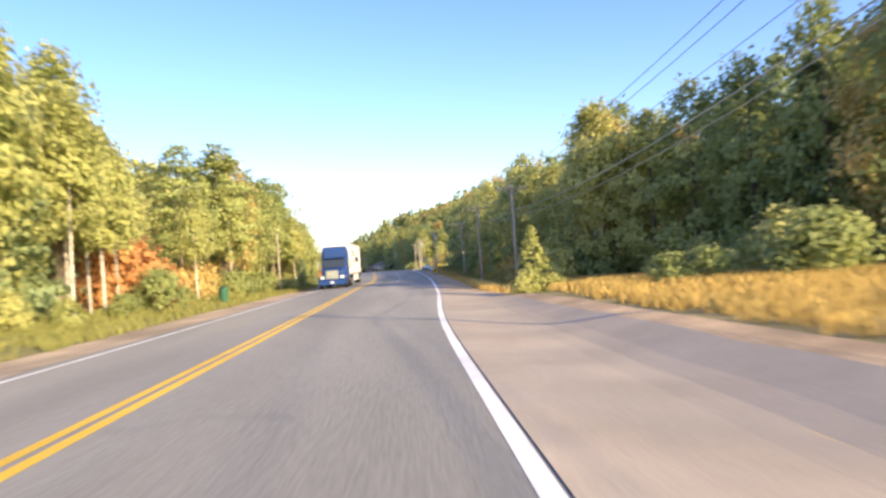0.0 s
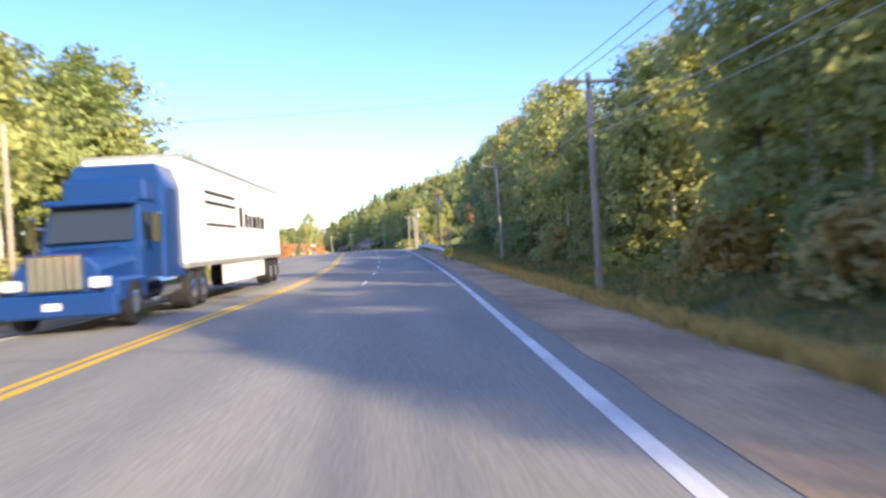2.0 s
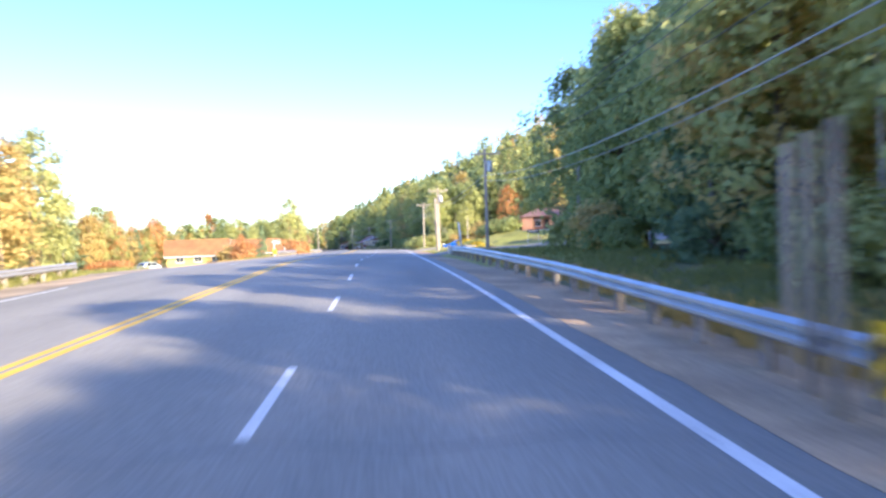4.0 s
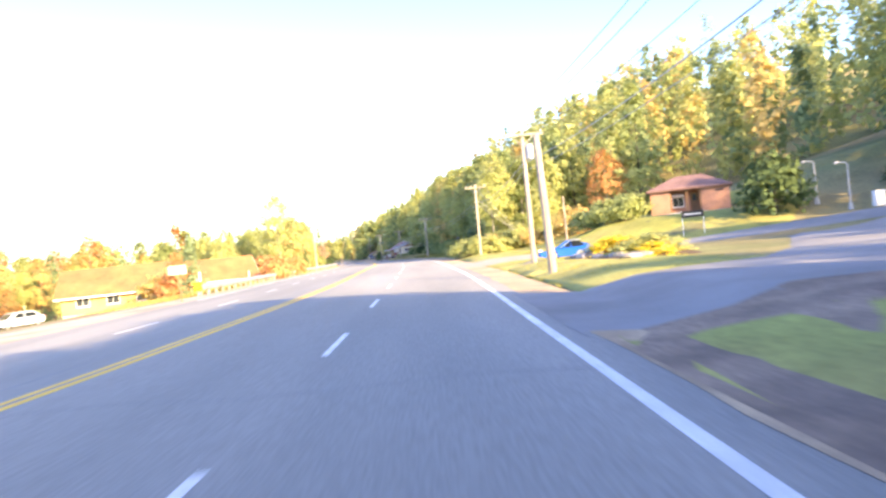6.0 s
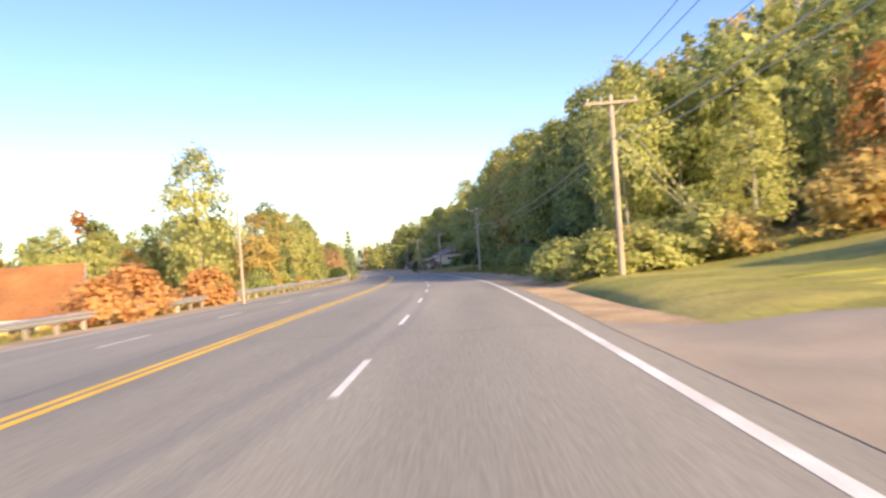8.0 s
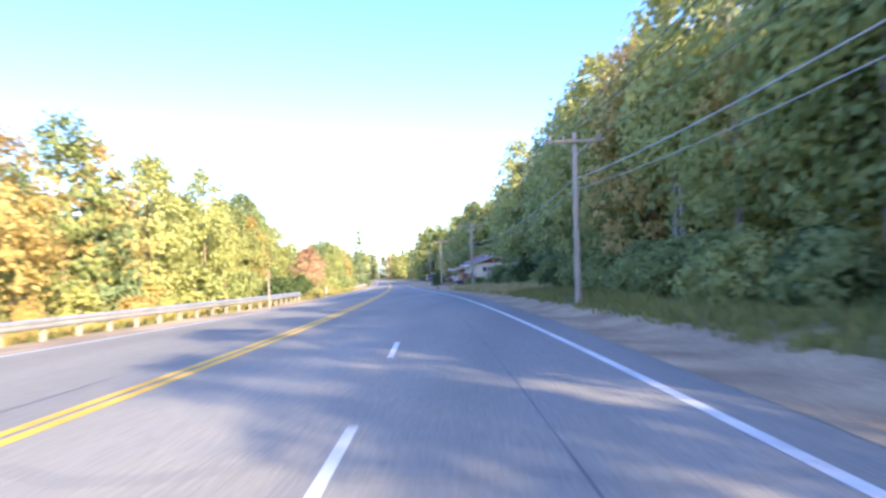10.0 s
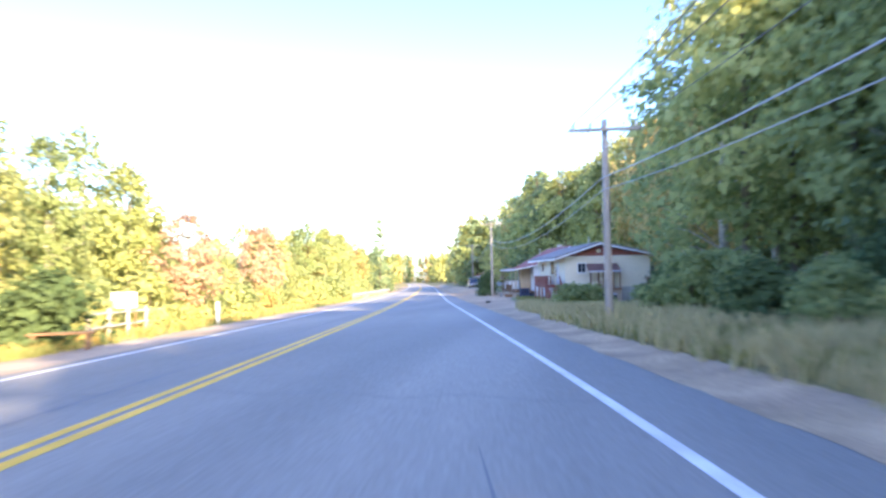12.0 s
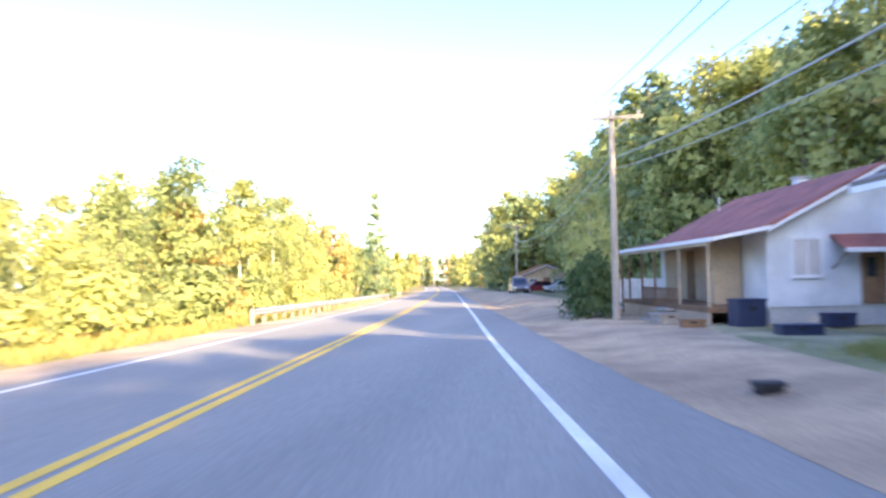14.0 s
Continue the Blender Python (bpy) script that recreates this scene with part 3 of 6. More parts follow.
def canopy(name, label, seed, zones, leaf=0.46, mats=("green", "lime", "lime", "gold", "spruce", "lime", "green")):
    """Woods too far and too many to tell apart, as one mesh of leaf clumps."""
    rng = np.random.default_rng(seed)
    verts, faces, index = [], [], []
    for y0, y1, lat0, lat1, n, h0, h1, side in zones:
        for _ in range(n):
            y = y0 + (y1 - y0) * rng.random()
            lat = lat0 + (lat1 - lat0) * rng.random()
            x = x_right(y) + lat if side > 0 else x_left(y) - lat
            h = h0 + (h1 - h0) * rng.random()
            ground = land(x, y)
            mat = int(rng.integers(len(mats)))
            cone = mats[mat] == "spruce"
            spread = (1.6 if cone else 2.4) * (0.8 + 0.5 * rng.random())
            u = rng.random((40, 1)) ** 0.8
            r = spread * ((1 - u) if cone else np.sin(np.pi * np.clip(0.15 + 0.85 * u, 0, 1)) ** 0.6) * (0.6 + 0.4 * rng.random((40, 1)))
            a = rng.random((40, 1)) * 6.283
            centre = np.hstack([x + r * np.cos(a), y + r * np.sin(a), ground + 0.5 + (h - 0.5) * u])
            p = np.repeat(centre, 8, 0) + rng.standard_normal((320, 3)) * 0.42
            away = p - (x, y, ground + 0.45 * h)
            nrm = 0.55 * rng.standard_normal((320, 3)) + 1.1 * away / np.linalg.norm(away, axis=1)[:, None] + (0, 0, 0.35)
            nrm /= np.linalg.norm(nrm, axis=1)[:, None]
            t1 = np.cross(nrm, rng.standard_normal((320, 3)))
            t1 /= np.linalg.norm(t1, axis=1)[:, None]
            t2 = np.cross(nrm, t1)
            s = leaf * (0.6 + 0.8 * rng.random((320, 1)))
            quad = np.stack([p - t1 * s - t2 * s * 0.5, p + t1 * s * 0.9 - t2 * s * 0.4, p + t2 * s], 1).reshape(-1, 3)
            k = len(verts)
            verts += quad.tolist()
            faces += [(k + 3 * i, k + 3 * i + 1, k + 3 * i + 2) for i in range(320)]
            index += [mat] * 320
    me = bpy.data.meshes.new(name)
    me.from_pydata(verts, [], faces)
    for key in mats:
        me.materials.append(LEAF[key])
    me.polygons.foreach_set("material_index", index)
    me.update()
    tagged(new(name, me), label, "woods", kind="stuff")


canopy("hillside_woods", "mixed autumn woods covering the hillside", 5, [(60, 140, 28, 70, 70, 11, 15, 1), (125, 215, 60, 120, 130, 12, 17, 1), (200, 250, 40, 100, 90, 12, 17, 1),
       (245, 335, 24, 80, 130, 14, 19, 1), (330, 430, 44, 90, 110, 13, 18, 1)])
canopy("far_woods", "distant mixed woods along the highway", 6, [(480, 640, 9, 90, 170, 9, 13, 1), (640, 690, 6, 120, 60, 9, 14, 1), (692, 750, -60, 110, 150, 12, 18, 1), (480, 640, 7, 60, 100, 7, 11, -1), (640, 690, 5, 110, 66, 13, 19, -1)], 0.68)
canopy("valley_woods", "low distant woods across the valley", 7, [(20, 140, 26, 60, 70, 8, 12, -1), (140, 260, 56, 110, 110, 7, 11, -1), (250, 430, 26, 60, 90, 7, 11, -1)], 0.45, ("lime", "gold", "lime", "green", "lime", "orange"))


# ---- utility poles and wires ----
def pole(x, y, height, arm=True, lean=(0, 0), radius=0.13, fixture="", label="tall weathered wooden utility pole with a crossarm"):
    base = Vector((x, y, land(x, y)))
    root = thing("utility_pole", label, "utility pole", Matrix.Translation(base), "utility poles")
    top = Vector((lean[0], lean[1], height))
    part("shaft", tube([(0, 0, -0.5), (0, 0, 0), tuple(top * 0.5), tuple(top)], [radius * 1.15, radius * 1.1, radius * 0.95, radius * 0.75], 10), POLE_WOOD, root, smooth_shade=True)
    if arm:
        bm = box(-1.15, 1.15, -0.05, 0.05, -0.06, 0.06)
        bmesh.ops.translate(bm, verts=bm.verts, vec=top - Vector((0, 0.14, 0.35)))
        part("crossarm", bm, POLE_WOOD, root, bevel=0.01)
        for dx in (-1.0, -0.45, 1.0):
            p = top + Vector((dx, -0.14, -0.28))
            part("insulator", tube([p, p + Vector((0, 0, 0.08)), p + Vector((0, 0, 0.16))], [0.025, 0.05, 0.03], 8), STEEL, root, "grey insulator")
        for dx in (-0.6, 0.6):
            part("brace", tube([top + Vector((dx, -0.14, -0.4)), top + Vector((0, -0.1, -0.95))], 0.015, 5), STEEL, root)
    if fixture == "transformer":
        p = top + Vector((0.32, -0.1, -1.7))
        part("transformer", tube([p, p + Vector((0, 0, 0.05)), p + Vector((0, 0, 0.75)), p + Vector((0, 0, 0.85))], [0.2, 0.22, 0.22, 0.12], 12), STEEL, root, "grey transformer can")
    if fixture == "lamp":
        part("lamp_arm", tube([top + Vector((0, 0, -0.5)), top + Vector((0.5, -0.3, -0.1)), top + Vector((1.1, -0.6, 0.0))], 0.03, 6), STEEL, root)
        part("lamp_head", tube([top + Vector((1.0, -0.55, 0.0)), top + Vector((1.25, -0.68, -0.02)), top + Vector((1.55, -0.85, -0.02))], [0.06, 0.12, 0.05], 8), STEEL, root, "grey street lamp head")
    return base + top


def wire(ends, sag, radius=0.012, label="thin dark overhead wire between the poles", mat=WIRE):
    """One object for each span."""
    for a, b in zip(ends, ends[1:]):
        a, b = Vector(a), Vector(b)
        s = sag * ((b - a).length / 40.0) ** 2
        bm = tube([a.lerp(b, i / 12) - Vector((0, 0, 4 * s * (i / 12) * (1 - i / 12))) for i in range(13)], radius, 5)
        tagged(part("overhead_wire", bm, mat), label, "wire", "overhead wires")


TOPS = [pole(6.7, -26.4, 7.4), pole(6.8, 10.9, 7.6), pole(7.1, 52.7, 7.5), pole(7.66, 75.9, 8.2), pole(9.3, 105.6, 7.6, lean=(-0.15, 0)), pole(8.72, 153.3, 7.6, fixture="transformer"),
        pole(7.65, 186.8, 7.4, fixture="transformer"), pole(8.0, 226.6, 7.7, lean=(0.1, 0)), pole(2.7, 274.0, 6.9, lean=(0.1, 0)), pole(-3.1, 317.9, 6.6),
        pole(-10.4, 370.5, 7.9), pole(-17.5, 425, 7.8), pole(-25, 480, 7.8), pole(-33, 535, 7.8)]
pole(6.65, 175.7, 5.6, arm=False, lean=(-0.15, 0), radius=0.16, label="thick leaning wooden pole with a small lamp")
pole(13.3, 205.4, 4.5, arm=False, radius=0.065, label="slim wooden pole on the lawn")
LEFT = [pole(-17.0, 72.3, 5.2, arm=False, label="short grey wooden pole without a crossarm"), pole(-13.0, 75.7, 6.4, arm=False, radius=0.10, label="slim grey wooden pole without a crossarm")]
pole(-11.1, 235.7, 5.2, arm=False, radius=0.09, label="slim wooden pole behind the guard rail")
pole(-13.3, 284.5, 2.2, arm=False, radius=0.05, label="slim pale marker pole by the guard rail")
for dx in (-1.0, -0.45, 1.0):
    wire([t + Vector((dx, -0.14, -0.12)) for t in TOPS], 0.55)
wire([t + Vector((-0.1, 0, -1.9)) for t in TOPS], 0.6, 0.021, "thick grey telephone cable between the poles", CABLE)
wire([t + Vector((-0.1, 0, -2.3)) for t in TOPS], 0.65, 0.014, "grey telephone cable between the poles", CABLE)
wire([LEFT[0] - Vector((0, 0, 0.2)), LEFT[1] - Vector((0, 0, 0.3)), TOPS[3] - Vector((0, 0, 0.6))], 0.5, 0.01, "thin wire crossing over the highway")
for d in (0.2, 1.2, 1.8):
    wire([TOPS[7] - Vector((0, 0, d + 0.3)), (14.5, 231.5, land(14.5, 231.5) + 0.1)], 0.0, 0.018, "pale steel guy wire staying a utility pole", CABLE)

# ---- more materials ----
def glass(name, tint=(0.03, 0.04, 0.05)):
    m = bpy.data.materials.new(name)
    m.use_nodes = True
    b = m.node_tree.nodes["Principled BSDF"]
    b.inputs["Base Color"].default_value = (*tint, 1)
    b.inputs["Roughness"].default_value = 0.06
    b.inputs["Specular IOR Level"].default_value = 0.7
    return m


def paint(name, colour, rough=0.25, coat=0.6):
    m = material(name, colour, rough, vary=0.04, scale=1.0, fine=6, bump=0.0, spec=0.5)
    m.node_tree.nodes["Principled BSDF"].inputs["Coat Weight"].default_value = coat
    return m


GLASS = glass("window_glass")
RUBBER = material("rubber", (0.03, 0.03, 0.03), 0.85, vary=0.2, fine=30)
RIM = material("rim", (0.6, 0.6, 0.6), 0.3, 0.8, vary=0.05, bump=0)
CHROME = material("chrome", (0.8, 0.8, 0.8), 0.12, 1.0, vary=0.03, bump=0)
BLACK = material("black_plastic", (0.025, 0.025, 0.028), 0.6, vary=0.1, fine=20)
BLUE_CAR = paint("blue_paint", (0.008, 0.115, 0.58), 0.22, 0.8)
BLUE_TRUCK = paint("truck_blue", (0.008, 0.045, 0.18), 0.35, 0.25)
DARK_CAR = paint("dark_paint", (0.02, 0.022, 0.03))
GREY_CAR = paint("grey_paint", (0.16, 0.15, 0.15))
LIGHT_CAR = paint("pale_paint", (0.50, 0.55, 0.60))
RED_CAR = paint("maroon_paint", (0.22, 0.03, 0.03))
HEADLIGHT = glass("headlight_glass", (0.75, 0.75, 0.72))
TAIL = glass("tail_light", (0.35, 0.01, 0.01))
TRAILER = material("trailer_white", (0.80, 0.79, 0.76), 0.45, vary=0.05, scale=0.5, fine=8, bump=0.05, second=(0.70, 0.69, 0.66), mix_scale=0.6)
TRAILER_GREY = material("trailer_grey", (0.35, 0.35, 0.35), 0.5, 0.3, vary=0.1)
BAR_BLACK = material("lettering_black", (0.03, 0.03, 0.035), 0.6, vary=0.05, bump=0)
CREAM = material("cream_siding", (0.84, 0.755, 0.57), 0.75, vary=0.07, scale=0.8, fine=10, second=(0.72, 0.66, 0.52), mix_scale=0.4)
WHITE_WALL = material("white_stucco", (0.78, 0.79, 0.78), 0.85, vary=0.08, scale=0.8, fine=18, second=(0.60, 0.61, 0.60), mix_scale=0.5)
TAN_WALL = material("tan_siding", (0.52, 0.40, 0.26), 0.8, vary=0.12, scale=0.8, fine=10, second=(0.42, 0.32, 0.22), mix_scale=0.5)
CONCRETE = material("concrete", (0.56, 0.55, 0.51), 0.9, vary=0.15, scale=0.9, fine=14, second=(0.46, 0.45, 0.42), mix_scale=0.5)
RED_WOOD = material("red_stained_wood", (0.27, 0.075, 0.05), 0.75, vary=0.2, scale=1.5, fine=12, per_object=0.12)
MAROON = material("maroon_siding", (0.32, 0.115, 0.085), 0.8, vary=0.12, scale=1.2, fine=12)
SHINGLE_BROWN = material("brown_shingles", (0.22, 0.13, 0.11), 0.9, vary=0.2, scale=1.2, fine=9, bump=0.4)
SHINGLE_RED = material("red_shingles", (0.37, 0.135, 0.105), 0.9, vary=0.2, scale=1.2, fine=9, bump=0.4, second=(0.28, 0.115, 0.095), mix_scale=0.7)
SHINGLE_GREY = material("grey_shingles", (0.24, 0.215, 0.20), 0.9, vary=0.2, scale=1.2, fine=9, bump=0.4)
SHINGLE_ORANGE = material("orange_shingles", (0.36, 0.16, 0.065), 0.9, vary=0.2, scale=0.8, fine=9, bump=0.4, second=(0.30, 0.135, 0.06), mix_scale=0.5)
BRICK_WALL = material("pink_brick", (0.46, 0.24, 0.16), 0.9, vary=0.18, scale=1.0, fine=12, second=(0.38, 0.20, 0.14), mix_scale=0.8)
YELLOW_WALL = material("yellow_siding", (0.62, 0.40, 0.14), 0.8, vary=0.1, scale=1.0, fine=10)
WHITE_TRIM = material("white_trim", (0.78, 0.77, 0.74), 0.6, vary=0.06, fine=12, bump=0.05)
ROCK = material("rock", (0.30, 0.28, 0.26), 0.95, vary=0.25, scale=2.0, fine=10, bump=0.7, per_object=0.2)
SIGN_YELLOW = material("sign_yellow", (0.75, 0.50, 0.02), 0.5, vary=0.05, bump=0)
WOOD_PALE = material("pale_wood", (0.60, 0.55, 0.46), 0.9, vary=0.2, scale=2, fine=14, per_object=0.15)
WOOD_GREY = material("grey_wood", (0.36, 0.32, 0.27), 0.9, vary=0.25, scale=2, fine=14, per_object=0.15)
WOOD_BROWN = material("brown_wood", (0.26, 0.15, 0.08), 0.85, vary=0.2, scale=2, fine=14, per_object=0.15)
BIN_GREEN = material("green_plastic", (0.03, 0.12, 0.07), 0.55, vary=0.1)
PLASTIC_BLUE = material("dark_blue_plastic", (0.03, 0.04, 0.08), 0.5, vary=0.1)

# paved ways off the road
way("driveway", [(4.4, 163.0), (9, 163.1), (14, 164.2), (20, 170), (28, 181), (48, 189)], [8.6, 7.6, 8.0, 11, 15, 16], LOT, "grey asphalt driveway into a small lot", "driveway", 0.05, 12, near=0.42)
way("parking_pad", [(7.6, 189.4), (10, 188.8), (13.5, 187.5)], [3.0, 4.0, 4.0], SAND, "pale sandy parking pad on the lawn", "parking pad", 0.07)
way("driveway", [(10.5, 203.8), (18, 199), (34, 192)], [4, 4, 4], LOT, "narrow grey asphalt driveway across the lawn", "driveway", 0.07)
way("lawn", [(17, 201), (22, 213), (16, 228), (9, 238)], [20, 26, 20, 8], LAWN, "mown green lawn sloping up from the highway", "lawn", 0.02, 8)
way("lawn", [(10.0, 130), (11.5, 146), (12.5, 156.5)], [9, 13, 15], LAWN, "mown green lawn beside the highway", "lawn", 0.02, 6)
way("lawn", [(8.6, 167.9), (7.8, 176), (7.4, 184), (7.2, 198.5)], [6.0, 5.4, 4.6, 4.6], LAWN, "sunlit mown verge beside the highway", "lawn", 0.04, 6, near=2.3)
way("lawn", [(8.6, 209.0), (8.4, 216), (8.6, 226)], [4.6, 5.6, 6.0], LAWN, "sunlit mown verge below a wooded bank", "lawn", 0.04, 6, near=2.3)
way("lawn", [(-4.6, 344), (-5.6, 352), (-6.3, 360), (-6.6, 368)], [3.4, 3.6, 3.2, 2.6], TURF, "weedy dry strip in front of a house", "lawn", 0.03, 3)


way("dirt_patch", [(5.0, 150.5), (5.4, 154.5), (6.2, 157.4), (8.2, 158.6), (11, 159.0)], [1.6, 1.9, 2.6, 1.8, 1.2], DIRT, "bare dark dirt round the corner of a lawn", "dirt", 0.09)

way("driveway_apron", [(4.3, 203.2), (7.5, 203.2), (11.5, 203.6)], [13, 9, 5], PULL_OFF, "dusty tan apron where a driveway meets the highway", "driveway", 0.06, 8, near=0.6)

way("parking_pad", [(-4.6, 343.4), (-1.7, 344.0), (0.6, 344.7)], [2.4, 2.5, 2.5], CONCRETE, "pale concrete pad in front of a house", "parking pad", 0.06)
way("lawn", [(-3.0, 322), (-3.6, 330), (-4.4, 336), (-4.2, 344)], [5.0, 5.4, 5.2, 4.4], TURF, "patchy pale grass between gravel and a house", "lawn", 0.03, 6, near=3.5)

# ---- guard rails ----
def guard_rail(line_x, y0, y1, side, label, step=2.0):
    """A steel W-beam on posts; side: +1 where the beam faces the road on its left."""
    root = thing("guard_rail", label, "guard rail")
    n = int((y1 - y0) / 2.0)
    ys = [y0 + (y1 - y0) * i / n for i in range(n + 1)]
    outline = [(0.0, 0.40), (-0.07, 0.45), (-0.07, 0.50), (0.0, 0.555), (-0.07, 0.61), (-0.07, 0.66), (0.0, 0.71)]
    back = [(x + 0.012, z) for x, z in reversed(outline)]
    bm = bmesh.new()
    rings = []
    for y in ys:
        x = line_x(y)
        z = land(x, y)
        rings.append([bm.verts.new((x + side * dx, y, z + dz)) for dx, dz in outline + back])
    m = len(outline) * 2
    for a, b in zip(rings, rings[1:]):
        for i in range(m):
            bm.faces.new((a[i], a[(i + 1) % m], b[(i + 1) % m], b[i]))
    for r in (rings[0], rings[-1]):
        bm.faces.new(r)
    part("beam", bm, STEEL, root, "galvanised steel W-beam")
    bm = box(0.02, 0.18, -0.07, 0.07, -0.5, 0.72)
    first = part("post", bm, WOOD_GREY, root, "weathered wooden post", bevel=0.01)
    for i, y in enumerate(ys):
        x = line_x(y)
        ob = first if i == 0 else new("post", first.data)
        ob.parent = root
        ob.matrix_basis = Matrix.Translation((x, y, land(x, y))) @ Matrix.Rotation(0 if side > 0 else math.pi, 4, "Z")
        if i:
            ob["label"] = "weathered wooden post"
    return root


guard_rail(lambda y: x_right(y) + table([(104, 1.75), (118, 2.3), (150, 2.4)], y), 104.5, 150, 1, "galvanised steel guard rail on wooden posts beside the shoulder")
guard_rail(lambda y: x_left(y) - table([(100, 3.2), (136, 3.4)], y), 116, 137, -1, "steel guard rail along the bend of the verge")
guard_rail(lambda y: x_left(y) - table([(195, 2.6), (302, 2.6)], y), 196, 302, -1, "long pale steel guard rail beside the highway")
guard_rail(lambda y: x_left(y) - 2.5, 374, 470, -1, "long sunlit steel guard rail beside the far highway")

# blunt end of the near rail, with its white post
END_X, END_Y = x_right(150) + 2.4, 150.6
ob = thing("rail_terminal", "square grey steel end box of a guard rail", "guard rail end", Matrix.Translation((END_X, END_Y, land(END_X, END_Y))))
part("end_box", box(-0.25, 0.25, -0.5, 0.1, 0.22, 0.78), STEEL, ob, bevel=0.03)
part("leg", box(-0.06, 0.06, -0.3, -0.15, -0.3, 0.3), WOOD_GREY, ob)
ob = thing("marker_post", "white round marker post behind the guard rail", "marker post", Matrix.Translation((END_X + 0.9, END_Y + 2.2, land(END_X + 0.9, END_Y + 2.2))))
part("shaft", tube([(0, 0, -0.3), (0, 0, 1.2), (-0.12, 0, 2.35)], [0.075, 0.07, 0.06], 10), WHITE_TRIM, ob, smooth_shade=True)
part("collar", tube([(0, 0, 0.0), (0, 0, 0.35)], [0.16, 0.10], 10), CONCRETE, ob)


def hazard_marker(x, y):
    root = thing("hazard_marker", "yellow hazard marker with black diagonal stripes on a post", "road sign", Matrix.Translation((x, y, land(x, y))))
    part("post", box(-0.03, 0.03, 0.0, 0.05, -0.3, 1.25), STEEL, root)
    part("panel", box(-0.30, 0.30, -0.02, 0.0, 0.35, 0.95), SIGN_YELLOW, root, bevel=0.004)
    for k in (-1, 0, 1):
        bm = bmesh.new()
        c = k * 0.26
        pts = [(-0.29, c - 0.29 + 0.0), (-0.29, c - 0.29 + 0.13), (0.29, c + 0.29 + 0.13), (0.29, c + 0.29)]
        pts = [(px, min(max(pz, -0.29), 0.29)) for px, pz in pts]
        bm.faces.new([bm.verts.new((px, -0.026, 0.65 + pz)) for px, pz in pts])
        part("stripe", bm, BAR_BLACK, root, "black diagonal stripe")


hazard_marker(4.85, 103.6)
for i in range(3):
    px, py = 4.75 + 0.3 * i, 104.4 + 0.9 * i
    ob = thing("rail_post", "tall pale grey post behind a hazard marker", "post", Matrix.Translation((px, py, land(px, py))), "posts at the rail's start")
    part("shaft", tube([(0, 0, -0.3), (0, 0, 1.9), (0.02, 0, 2.6)], [0.06, 0.055, 0.045], 8), POLE_WOOD, ob)


# ---- cars ----
def wheel(parent, x, y, r=0.31, w=0.2, sign=1, rim=None):
    rim = rim or RIM
    t = part("wheel", disc_y(0, 0, 0, r, w, 22), RUBBER, parent, "black tyre", bevel=0.03)
    t.matrix_basis = Matrix.Translation((x, y, r))
    part("rim", disc_y(0, sign * (w / 2 - 0.02), 0, r * 0.72, 0.05, 18), rim, t, "silver rim", bevel=0.01)
    for k in range(5):
        a = 2 * math.pi * k / 5
        bm = box(-0.03, 0.03, -0.01, 0.01, 0.04, r * 0.62)
        bmesh.ops.rotate(bm, verts=bm.verts, cent=(0, 0, 0), matrix=Matrix.Rotation(a, 3, "Y"))
        bmesh.ops.translate(bm, verts=bm.verts, vec=(0, sign * (w / 2 + 0.008), 0))
        part("spoke", bm, rim, t)


def shell(profile, stations):
    """A body lofted across its width: stations of (y, inset of the outline towards its middle)."""
    cx = sum(p[0] for p in profile) / len(profile)
    cz = sum(p[1] for p in profile) / len(profile)
    bm = bmesh.new()
    rings = []
    for y, k, lift in stations:
        rings.append([bm.verts.new((cx + (px - cx) * (1 - k), y, cz + (pz - cz) * (1 - k * 1.2) - lift)) for px, pz in profile])
    n = len(profile)
    for a, b in zip(rings, rings[1:]):
        for i in range(n):
            bm.faces.new((a[i], a[(i + 1) % n], b[(i + 1) % n], b[i]))
    bm.faces.new(rings[0][::-1])
    bm.faces.new(rings[-1])
    return bm


